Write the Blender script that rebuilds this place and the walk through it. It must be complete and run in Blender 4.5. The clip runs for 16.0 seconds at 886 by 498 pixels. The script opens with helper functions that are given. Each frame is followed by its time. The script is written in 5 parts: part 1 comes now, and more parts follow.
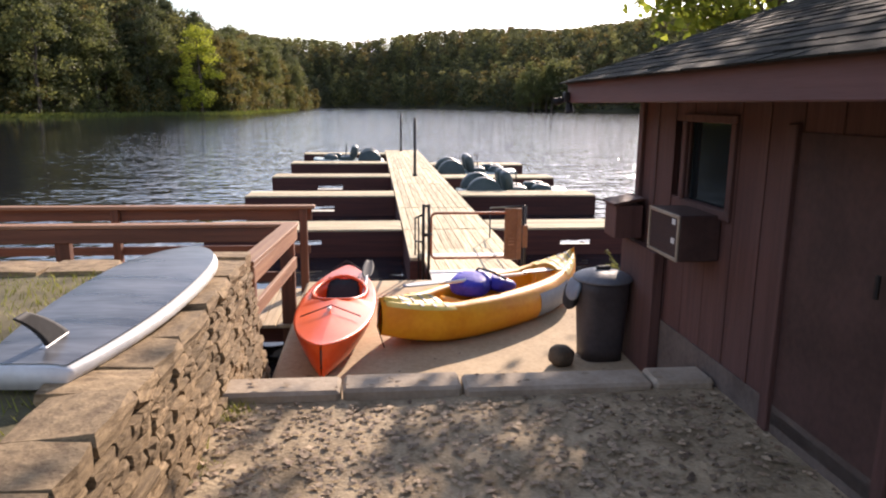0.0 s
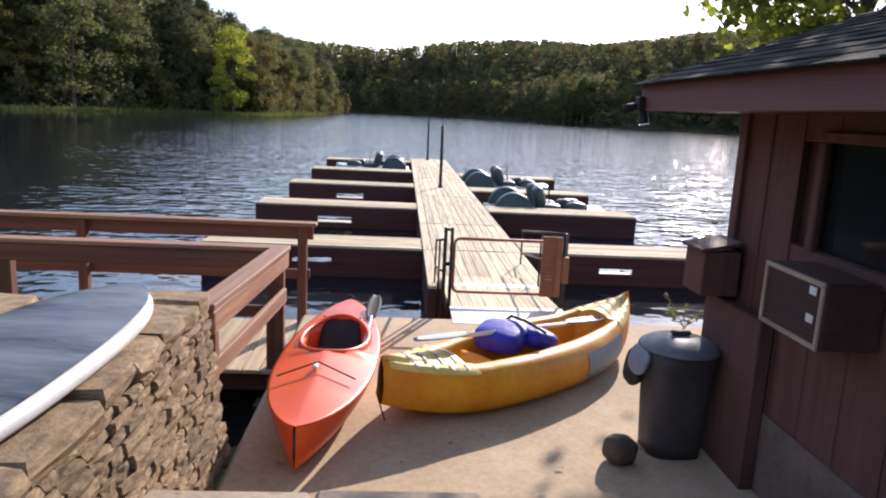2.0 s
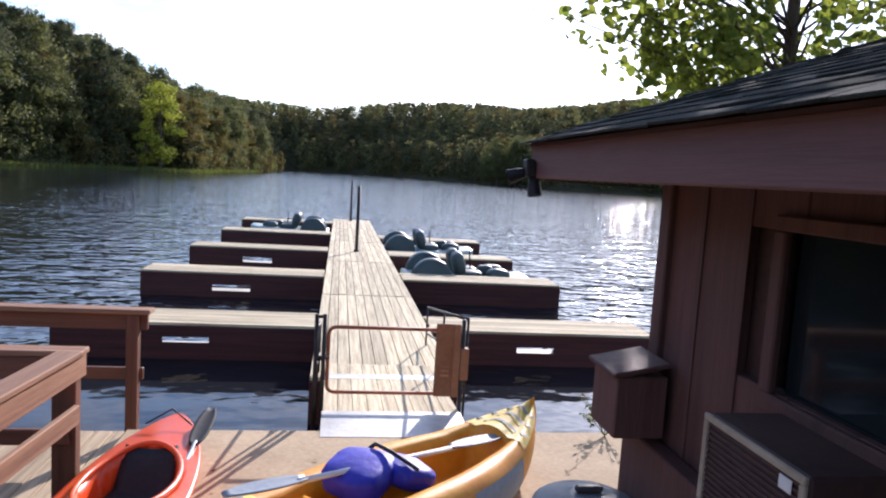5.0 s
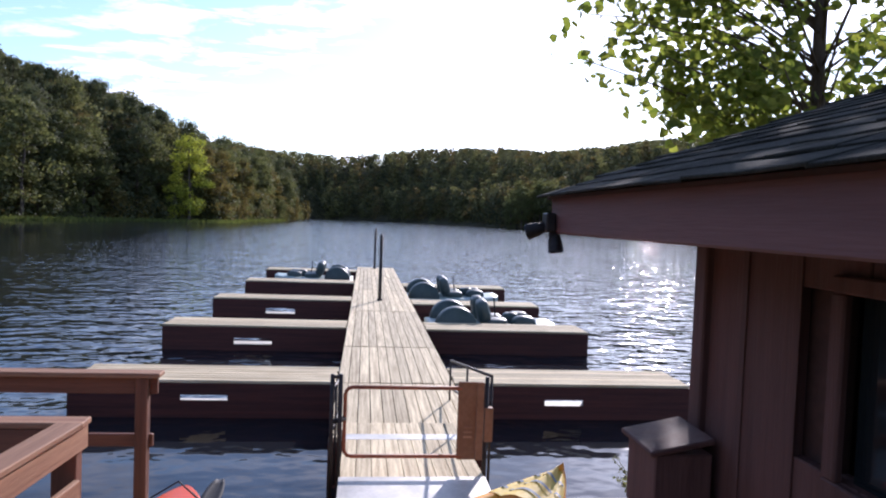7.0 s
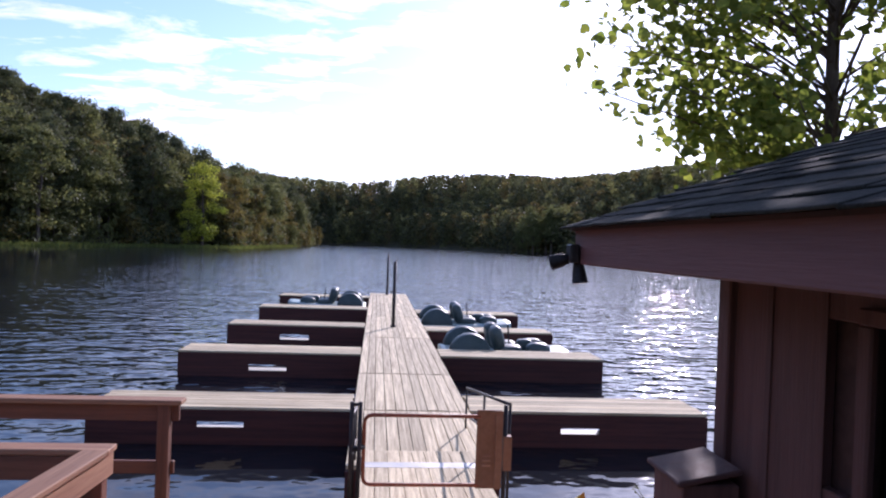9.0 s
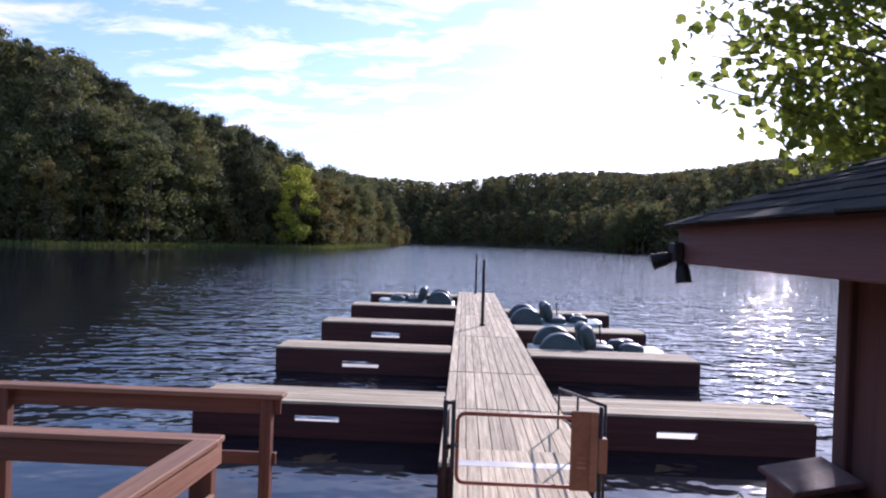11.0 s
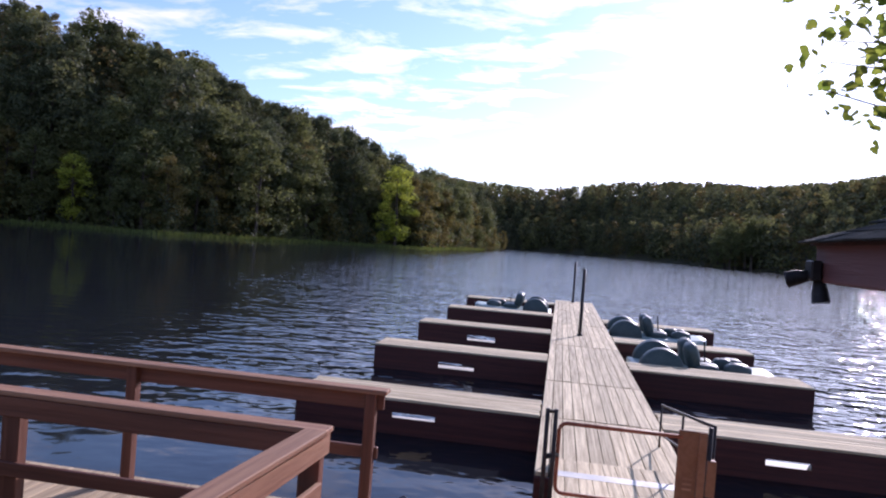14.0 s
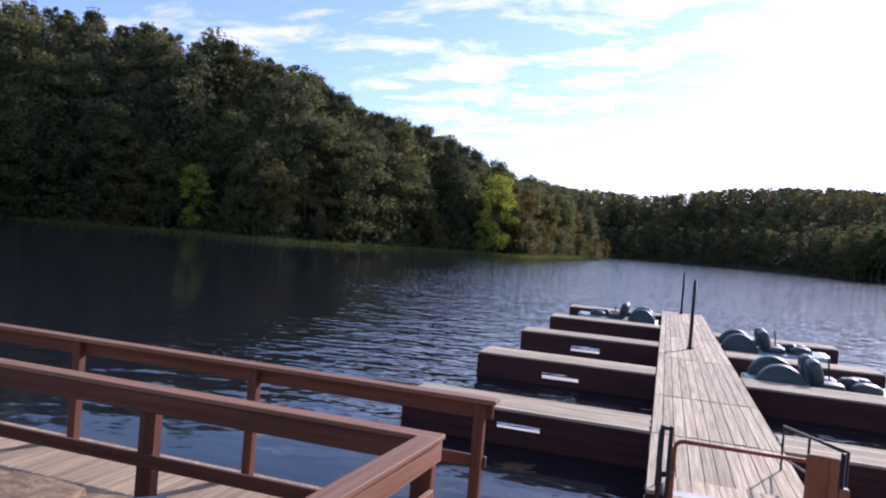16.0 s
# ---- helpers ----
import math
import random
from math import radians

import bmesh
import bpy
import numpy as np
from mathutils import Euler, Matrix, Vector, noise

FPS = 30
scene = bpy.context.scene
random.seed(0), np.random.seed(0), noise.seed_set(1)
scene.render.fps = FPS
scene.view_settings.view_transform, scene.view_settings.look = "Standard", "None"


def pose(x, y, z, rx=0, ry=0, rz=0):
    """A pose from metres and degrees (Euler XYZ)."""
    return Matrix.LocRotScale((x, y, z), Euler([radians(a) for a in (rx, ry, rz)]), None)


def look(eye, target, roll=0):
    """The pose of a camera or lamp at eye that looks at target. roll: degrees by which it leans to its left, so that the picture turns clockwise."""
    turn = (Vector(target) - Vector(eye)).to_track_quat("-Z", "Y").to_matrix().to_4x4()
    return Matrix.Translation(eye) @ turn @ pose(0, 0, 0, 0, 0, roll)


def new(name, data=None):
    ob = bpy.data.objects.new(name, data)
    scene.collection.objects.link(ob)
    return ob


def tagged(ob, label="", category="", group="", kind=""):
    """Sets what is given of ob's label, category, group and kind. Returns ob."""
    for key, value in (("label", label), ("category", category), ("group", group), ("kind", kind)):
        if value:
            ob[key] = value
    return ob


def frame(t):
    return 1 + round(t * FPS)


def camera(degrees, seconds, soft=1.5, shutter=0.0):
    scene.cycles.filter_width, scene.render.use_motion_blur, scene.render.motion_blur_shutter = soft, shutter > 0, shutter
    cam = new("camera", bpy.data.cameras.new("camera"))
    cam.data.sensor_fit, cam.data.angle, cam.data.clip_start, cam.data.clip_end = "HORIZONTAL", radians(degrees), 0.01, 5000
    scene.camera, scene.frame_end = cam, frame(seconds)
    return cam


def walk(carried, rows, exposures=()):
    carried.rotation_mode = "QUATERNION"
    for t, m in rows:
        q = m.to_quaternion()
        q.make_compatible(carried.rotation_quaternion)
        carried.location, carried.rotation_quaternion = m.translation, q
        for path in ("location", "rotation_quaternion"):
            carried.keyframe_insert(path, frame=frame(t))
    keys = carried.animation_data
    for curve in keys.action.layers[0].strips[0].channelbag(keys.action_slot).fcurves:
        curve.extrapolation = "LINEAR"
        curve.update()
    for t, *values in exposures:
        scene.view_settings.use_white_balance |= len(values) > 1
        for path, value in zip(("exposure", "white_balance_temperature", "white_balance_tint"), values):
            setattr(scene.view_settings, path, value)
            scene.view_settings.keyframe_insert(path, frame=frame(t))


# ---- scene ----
cam = camera(64.6, 16.0, soft=2.1)
PATH = [
    (0, (-1.277, -2.877, 2.18), (-1.086, -0.928, 1.775), 0.5),
    (0.5, (-1.282, -2.511, 2.146), (-1.036, -0.552, 1.831), 1.4),
    (1, (-1.205, -2.169, 2.153), (-0.931, -0.218, 1.811), 2.2),
    (1.5, (-1.125, -1.822, 2.143), (-0.861, 0.132, 1.808), 0.5),
    (2, (-1.162, -1.49, 2.132), (-1.038, 0.469, 1.75), 2.8),
    (2.5, (-1.075, -1.252, 2.128), (-0.908, 0.709, 1.77), 0.9),
    (3, (-0.968, -1.035, 2.156), (-0.752, 0.929, 1.845), 1.0),
    (3.2, (-0.944, -0.968, 2.149), (-0.701, 0.993, 1.839), 1.1),
    (5.3, (-0.546, -0.203, 2.193), (-0.257, 1.766, 1.992), 3.9),
    (5.5, (-0.555, -0.169, 2.197), (-0.3, 1.805, 1.995), 4.4),
    (6, (-0.493, -0.066, 2.216), (-0.332, 1.918, 2.028), 2.0),
    (6.5, (-0.471, -0.018, 2.221), (-0.275, 1.967, 2.08), 2.4),
    (7, (-0.483, -0.037, 2.242), (-0.262, 1.949, 2.157), 2.2),
    (7.5, (-0.514, -0.054, 2.248), (-0.295, 1.934, 2.194), 1.9),
    (8, (-0.524, -0.064, 2.25), (-0.298, 1.923, 2.204), 1.9),
    (8.5, (-0.545, -0.079, 2.26), (-0.319, 1.908, 2.229), 2.1),
    (9, (-0.552, -0.087, 2.263), (-0.365, 1.904, 2.25), 2.2),
    (9.5, (-0.562, -0.078, 2.263), (-0.449, 1.919, 2.24), 2.0),
    (12, (-0.623, -0.088, 2.264), (-0.769, 1.906, 2.239), 2.9),
    (12.5, (-0.641, -0.09, 2.265), (-0.827, 1.902, 2.245), 3.4),
    (13, (-0.654, -0.09, 2.262), (-0.878, 1.897, 2.247), 3.1),
    (13.5, (-0.678, -0.087, 2.253), (-0.965, 1.892, 2.233), 4.6),
    (14, (-0.693, -0.101, 2.255), (-1.026, 1.871, 2.228), 4.4),
    (14.5, (-0.715, -0.098, 2.26), (-1.092, 1.866, 2.231), 4.1),
    (15, (-0.735, -0.105, 2.259), (-1.178, 1.845, 2.229), 3.8),
    (15.5, (-0.754, -0.114, 2.261), (-1.29, 1.812, 2.23), 4.0),
    (16, (-0.773, -0.132, 2.268), (-1.383, 1.773, 2.24), 4.7),
]
EXPOSURES = [(0, 1.15, 6700, 24), (0.5, 1.38, 6350, 23), (1.0, 1.22, 6100, 23), (1.5, 1.05, 6050, 23), (3.0, 0.92, 5750, 22), (5.5, 0.84, 5600, 22), (7.0, 0.66, 5500, 25), (9, 0.55, 5400, 33), (12, 0.47, 5380, 34), (16, 0.45, 5420, 34)]
walk(cam, [(t, look(eye, target, roll)) for t, eye, target, roll in PATH], exposures=EXPOSURES)

SUN_TURN, SUN_HIGH = 24.5, 24.5
WATER, PATIO, DIRT, KERB, WALL_TOP = -0.5, 0.17, 0.46, 0.52, 1.07


# ---- world and sun ----
def make_world():
    w = bpy.data.worlds.new("sky")
    scene.world = w
    w.use_nodes = True
    nt = w.node_tree
    nt.nodes.clear()
    out, bg = nt.nodes.new("ShaderNodeOutputWorld"), nt.nodes.new("ShaderNodeBackground")
    sky = nt.nodes.new("ShaderNodeTexSky")
    sky.sky_type, sky.sun_disc = "NISHITA", False
    sky.sun_elevation, sky.sun_rotation = radians(SUN_HIGH), radians(SUN_TURN)
    sky.air_density, sky.dust_density, sky.ozone_density = 1.2, 0.4, 2.2
    co = nt.nodes.new("ShaderNodeTexCoord")
    sep = nt.nodes.new("ShaderNodeSeparateXYZ")
    nt.links.new(co.outputs["Generated"], sep.inputs[0])
    # clouds lie on a flat layer: direction divided by height
    add = nt.nodes.new("ShaderNodeMath")
    add.operation, add.inputs[1].default_value = "ADD", 0.12
    nt.links.new(sep.outputs["Z"], add.inputs[0])
    div = nt.nodes.new("ShaderNodeVectorMath")
    div.operation = "DIVIDE"
    comb = nt.nodes.new("ShaderNodeCombineXYZ")
    for k in range(3):
        nt.links.new(add.outputs[0], comb.inputs[k])
    nt.links.new(co.outputs["Generated"], div.inputs[0])
    nt.links.new(comb.outputs[0], div.inputs[1])
    mp = nt.nodes.new("ShaderNodeMapping")
    mp.inputs["Scale"].default_value = (1.0, 1.7, 1.0)
    mp.inputs["Rotation"].default_value = (0, 0, 0.35)
    nt.links.new(div.outputs[0], mp.inputs["Vector"])
    n1 = nt.nodes.new("ShaderNodeTexNoise")
    n1.inputs["Scale"].default_value, n1.inputs["Detail"].default_value = 2.5, 10
    n1.inputs["Roughness"].default_value, n1.inputs["Distortion"].default_value = 0.6, 0.35
    nt.links.new(mp.outputs[0], n1.inputs["Vector"])
    ramp = nt.nodes.new("ShaderNodeValToRGB")
    ramp.color_ramp.elements[0].position, ramp.color_ramp.elements[1].position = 0.48, 0.63
    nt.links.new(n1.outputs[0], ramp.inputs[0])
    grey = nt.nodes.new("ShaderNodeRGBToBW")
    nt.links.new(sky.outputs[0], grey.inputs[0])
    lit = nt.nodes.new("ShaderNodeMath")
    lit.operation, lit.inputs[1].default_value = "MULTIPLY", 1.6
    nt.links.new(grey.outputs[0], lit.inputs[0])
    mix = nt.nodes.new("ShaderNodeMix")
    mix.data_type = "RGBA"
    nt.links.new(ramp.outputs[0], mix.inputs["Factor"])
    nt.links.new(sky.outputs[0], mix.inputs["A"])
    nt.links.new(lit.outputs[0], mix.inputs["B"])
    nt.links.new(mix.outputs["Result"], bg.inputs["Color"])
    bg.inputs["Strength"].default_value = 0.125
    nt.links.new(bg.outputs[0], out.inputs[0])
    lamp = bpy.data.lights.new("sun", "SUN")
    lamp.energy, lamp.angle, lamp.color = 4.2, radians(0.55), (1.0, 0.89, 0.72)
    a, e = radians(SUN_TURN), radians(SUN_HIGH)
    way = Vector((math.sin(a) * math.cos(e), math.cos(a) * math.cos(e), math.sin(e)))
    sun = new("sun", lamp)
    sun.matrix_world = look(way * 50, (0, 0, 0))


make_world()


# ---- materials ----
def mat(name, a, b, rough=0.8, scale=3.0, stretch=(1, 1, 1), bump=0.15, fine=40.0, metal=0.0, spread=0.0, ior=1.45, island=False, through_light=0.0, world_coords=False):
    """Two colours mixed by noise at two scales, with fine relief; spread varies the brightness piece by piece."""
    m = bpy.data.materials.new(name)
    m.use_nodes = True
    nt = m.node_tree
    bsdf = nt.nodes["Principled BSDF"]
    co, info = nt.nodes.new("ShaderNodeTexCoord"), nt.nodes.new("ShaderNodeObjectInfo")
    geo = nt.nodes.new("ShaderNodeNewGeometry")
    rnd = geo.outputs["Random Per Island"] if island else info.outputs["Random"]
    shift = nt.nodes.new("ShaderNodeVectorMath")
    shift.operation = "MULTIPLY_ADD"
    comb = nt.nodes.new("ShaderNodeCombineXYZ")
    for k in range(3):
        nt.links.new(rnd, comb.inputs[k])
    nt.links.new(comb.outputs[0], shift.inputs[0])
    shift.inputs[1].default_value = (37, 53, 71) if not world_coords else (0, 0, 0)
    nt.links.new(geo.outputs["Position"] if world_coords else co.outputs["Object"], shift.inputs[2])
    mp = nt.nodes.new("ShaderNodeMapping")
    mp.inputs["Scale"].default_value = stretch
    nt.links.new(shift.outputs[0], mp.inputs["Vector"])
    big, small = nt.nodes.new("ShaderNodeTexNoise"), nt.nodes.new("ShaderNodeTexNoise")
    for n, s in ((big, scale), (small, fine)):
        n.inputs["Scale"].default_value, n.inputs["Detail"].default_value = s, 4
        nt.links.new(mp.outputs[0], n.inputs["Vector"])
    both = nt.nodes.new("ShaderNodeMath")
    both.operation, both.inputs[1].default_value = "MULTIPLY_ADD", 0.45
    nt.links.new(small.outputs[0], both.inputs[0])
    nt.links.new(big.outputs[0], both.inputs[2])
    ramp = nt.nodes.new("ShaderNodeValToRGB")
    e = ramp.color_ramp.elements
    e[0].position, e[1].position = 0.52, 0.92
    e[0].color, e[1].color = (*a, 1), (*b, 1)
    nt.links.new(both.outputs[0], ramp.inputs[0])
    colour = ramp.outputs[0]
    if spread:
        hsv = nt.nodes.new("ShaderNodeHueSaturation")
        rng = nt.nodes.new("ShaderNodeMapRange")
        rng.inputs["To Min"].default_value, rng.inputs["To Max"].default_value = 1 - spread, 1 + spread
        nt.links.new(rnd, rng.inputs["Value"])
        nt.links.new(rng.outputs[0], hsv.inputs["Value"])
        nt.links.new(colour, hsv.inputs["Color"])
        colour = hsv.outputs[0]
    nt.links.new(colour, bsdf.inputs["Base Color"])
    bsdf.inputs["Metallic"].default_value, bsdf.inputs["IOR"].default_value = metal, ior
    rr = nt.nodes.new("ShaderNodeMapRange")
    rr.inputs["To Min"].default_value, rr.inputs["To Max"].default_value = max(0.02, rough - 0.12), min(1, rough + 0.12)
    nt.links.new(big.outputs[0], rr.inputs["Value"])
    nt.links.new(rr.outputs[0], bsdf.inputs["Roughness"])
    if bump:
        bp = nt.nodes.new("ShaderNodeBump")
        bp.inputs["Strength"].default_value, bp.inputs["Distance"].default_value = bump, 0.02
        nt.links.new(both.outputs[0], bp.inputs["Height"])
        nt.links.new(bp.outputs[0], bsdf.inputs["Normal"])
    if through_light:
        tr, add = nt.nodes.new("ShaderNodeBsdfTranslucent"), nt.nodes.new("ShaderNodeMixShader")
        add.inputs[0].default_value = through_light
        nt.links.new(colour, tr.inputs["Color"])
        nt.links.new(bsdf.outputs[0], add.inputs[1])
        nt.links.new(tr.outputs[0], add.inputs[2])
        nt.links.new(add.outputs[0], nt.nodes["Material Output"].inputs[0])
    return m


GRAIN = (0.35, 9, 9)
M = dict(
    plank=mat("weathered_plank", (0.37, 0.285, 0.165), (0.76, 0.65, 0.43), 0.88, 3.2, GRAIN, 0.5, 26, spread=0.2),
    walkway=mat("boardwalk_plank", (0.29, 0.21, 0.125), (0.52, 0.40, 0.25), 0.85, 3.0, GRAIN, 0.3, 22, spread=0.14),
    skirt=mat("dark_red_board", (0.045, 0.014, 0.012), (0.10, 0.032, 0.024), 0.75, 2.0, GRAIN, 0.25, 20, spread=0.15),
    # red-brown rail paint, darkened to carry the shade on the yard-facing sides
    rail=mat("shaded_red_brown_paint", (0.095, 0.034, 0.019), (0.175, 0.068, 0.037), 0.6, 2.5, GRAIN, 0.25, 25, spread=0.1),
    raw=mat("worn_rail_top", (0.20, 0.092, 0.05), (0.37, 0.205, 0.115), 0.75, 2.5, GRAIN, 0.3, 25, spread=0.1),
    concrete=mat("patio_concrete", (0.34, 0.24, 0.135), (0.54, 0.41, 0.255), 0.9, 1.1, (1, 1, 1), 0.2, 30),
    kerb=mat("kerb_stone", (0.26, 0.20, 0.14), (0.42, 0.34, 0.25), 0.9, 3, (1, 1, 1), 0.4, 30, spread=0.1),
    dirt=mat("dirt_with_gravel", (0.18, 0.13, 0.07), (0.46, 0.355, 0.22), 0.95, 4, (1, 1, 1), 0.8, 45),
    litter=mat("dry_leaf_litter", (0.16, 0.105, 0.065), (0.40, 0.30, 0.19), 0.8, 4, (1, 1, 1), 0.1, 40, spread=0.5, island=True),
    grass=mat("grass_blades", (0.14, 0.17, 0.02), (0.33, 0.31, 0.06), 0.7, 3, (1, 1, 1), 0, 30, spread=0.4, island=True, through_light=0.35),
    soil=mat("lawn_soil", (0.07, 0.06, 0.025), (0.17, 0.14, 0.07), 0.95, 3, (1, 1, 1), 0.6, 30),
    stone=mat("wall_stone", (0.125, 0.08, 0.04), (0.31, 0.22, 0.12), 0.92, 5, (1, 1, 1), 0.45, 24, spread=0.28),
    mortar=mat("wall_core", (0.06, 0.045, 0.03), (0.12, 0.09, 0.06), 0.95, 6, (1, 1, 1), 0.5, 30),
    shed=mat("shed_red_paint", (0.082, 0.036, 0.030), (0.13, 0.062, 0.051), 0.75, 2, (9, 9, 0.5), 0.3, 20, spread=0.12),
    # darker copy of the shed red: linings, door, soffit, roof deck, air conditioner
    shed_dark=mat("shed_darker_red", (0.045, 0.022, 0.018), (0.085, 0.042, 0.034), 0.7, 3, (1, 1, 1), 0.2, 25),
    fascia=mat("fascia_red_paint", (0.12, 0.052, 0.048), (0.175, 0.083, 0.075), 0.65, 2, GRAIN, 0.2, 20),
    shingle=mat("asphalt_shingle", (0.014, 0.015, 0.012), (0.042, 0.042, 0.034), 0.95, 6, (1, 1, 1), 0.6, 90, spread=0.35, ior=1.2),
    block=mat("foundation_block", (0.10, 0.075, 0.06), (0.18, 0.14, 0.115), 0.9, 3, (1, 1, 1), 0.3, 30),
    orange=mat("orange_plastic", (0.70, 0.075, 0.010), (0.80, 0.115, 0.018), 0.32, 2, (1, 1, 1), 0.05, 30),
    yellow=mat("yellow_fabric", (0.70, 0.24, 0.005), (0.84, 0.37, 0.015), 0.45, 3, (1, 1, 1), 0.15, 25),
    pale=mat("pale_yellow_cover", (0.72, 0.46, 0.06), (0.85, 0.62, 0.16), 0.5, 4, (1, 1, 1), 0.3, 18),
    patch=mat("grey_blue_patch", (0.20, 0.23, 0.27), (0.30, 0.33, 0.36), 0.5, 4, (1, 1, 1), 0.1, 30),
    blue=mat("blue_nylon", (0.025, 0.022, 0.32), (0.06, 0.05, 0.50), 0.55, 5, (1, 1, 1), 0.3, 20),
    black=mat("black_plastic", (0.012, 0.012, 0.013), (0.03, 0.03, 0.032), 0.7, 5, (1, 1, 1), 0.1, 30),
    white=mat("white_plastic", (0.62, 0.62, 0.60), (0.78, 0.78, 0.75), 0.4, 5, (1, 1, 1), 0.05, 30),
    silver=mat("silver_shaft", (0.55, 0.56, 0.57), (0.7, 0.7, 0.7), 0.3, 5, (1, 1, 1), 0.05, 30, metal=0.9),
    rust=mat("rusty_orange_pipe", (0.20, 0.055, 0.022), (0.42, 0.13, 0.06), 0.6, 6, (1, 1, 1), 0.2, 40),
    sign=mat("brown_gate_panel", (0.19, 0.085, 0.04), (0.30, 0.15, 0.08), 0.6, 3, (1, 1, 1), 0.1, 30),
    steel=mat("dark_steel", (0.018, 0.016, 0.016), (0.05, 0.042, 0.038), 0.55, 8, (1, 1, 1), 0.1, 40, metal=0.4),
    plate=mat("galvanised_plate", (0.42, 0.41, 0.38), (0.60, 0.58, 0.54), 0.5, 4, (1, 1, 1), 0.1, 30, metal=0.3),
    foam=mat("white_float", (0.55, 0.55, 0.53), (0.72, 0.72, 0.70), 0.7, 4, (1, 1, 1), 0.2, 30),
    teal=mat("teal_plastic", (0.03, 0.055, 0.055), (0.07, 0.10, 0.098), 0.45, 3, (1, 1, 1), 0.05, 30),
    boat=mat("pale_green_plastic", (0.30, 0.38, 0.34), (0.42, 0.50, 0.45), 0.4, 3, (1, 1, 1), 0.05, 30),
    board=mat("board_slate_blue", (0.016, 0.018, 0.021), (0.15, 0.158, 0.17), 0.3, 1.5, (3.4, 0.8, 1), 0.04, 9, ior=1.35),
    bark=mat("bark", (0.05, 0.035, 0.025), (0.13, 0.10, 0.075), 0.95, 4, (2, 2, 0.4), 0.7, 20),
    bin=mat("bin_plastic", (0.038, 0.031, 0.032), (0.07, 0.058, 0.057), 0.6, 3, (1, 1, 1), 0.1, 30),
    lid=mat("grey_lid_plastic", (0.11, 0.115, 0.125), (0.18, 0.185, 0.195), 0.5, 4, (1, 1, 1), 0.1, 30),
    sand=mat("shore_soil", (0.045, 0.045, 0.02), (0.11, 0.10, 0.045), 0.95, 0.15, (1, 1, 1), 0.3, 2, world_coords=True),
    reed=mat("shore_grass", (0.09, 0.12, 0.025), (0.20, 0.22, 0.05), 0.8, 3, (1, 1, 1), 0, 30, spread=0.4, island=True, through_light=0.3),
)
LEAF = {
    "oak": mat("oak_leaves", (0.09, 0.105, 0.034), (0.20, 0.205, 0.066), 0.7, 1, (1, 1, 1), 0, 3, spread=0.28, island=True, through_light=0.5),
    "dark": mat("pine_leaves", (0.062, 0.075, 0.033), (0.135, 0.145, 0.058), 0.75, 1, (1, 1, 1), 0, 3, spread=0.28, island=True, through_light=0.42),
    "autumn": mat("turning_leaves", (0.11, 0.10, 0.026), (0.23, 0.175, 0.045), 0.7, 1, (1, 1, 1), 0, 3, spread=0.28, island=True, through_light=0.5),
    "yellow": mat("yellow_green_leaves", (0.28, 0.31, 0.026), (0.48, 0.50, 0.06), 0.7, 1, (1, 1, 1), 0, 3, spread=0.35, island=True, through_light=0.45),
    "maple": mat("maple_leaves", (0.10, 0.16, 0.02), (0.30, 0.32, 0.045), 0.5, 4, (1, 1, 1), 0, 20, spread=0.4, island=True, through_light=0.68),
}


# whole crowns differ in the mixed woods: colour drifts over several metres
WOOD = {
    "oak": mat("wood_green_leaves", (0.062, 0.07, 0.026), (0.26, 0.25, 0.085), 0.75, 0.11, (1, 1, 0.5), 0, 0.7, spread=0.2, island=True, through_light=0.45, world_coords=True),
    "dark": mat("wood_pine_leaves", (0.045, 0.052, 0.026), (0.15, 0.155, 0.066), 0.78, 0.13, (1, 1, 0.5), 0, 0.7, spread=0.2, island=True, through_light=0.4, world_coords=True),
    "autumn": mat("wood_turning_leaves", (0.12, 0.095, 0.035), (0.22, 0.17, 0.055), 0.75, 0.13, (1, 1, 0.5), 0, 0.7, spread=0.2, island=True, through_light=0.45, world_coords=True),
}


def glass_like(name, colour, rough):
    m = bpy.data.materials.new(name)
    m.use_nodes = True
    b = m.node_tree.nodes["Principled BSDF"]
    b.inputs["Base Color"].default_value, b.inputs["Roughness"].default_value = (*colour, 1), rough
    return m


M["pane"] = glass_like("dark_window_glass", (0.012, 0.016, 0.018), 0.06)


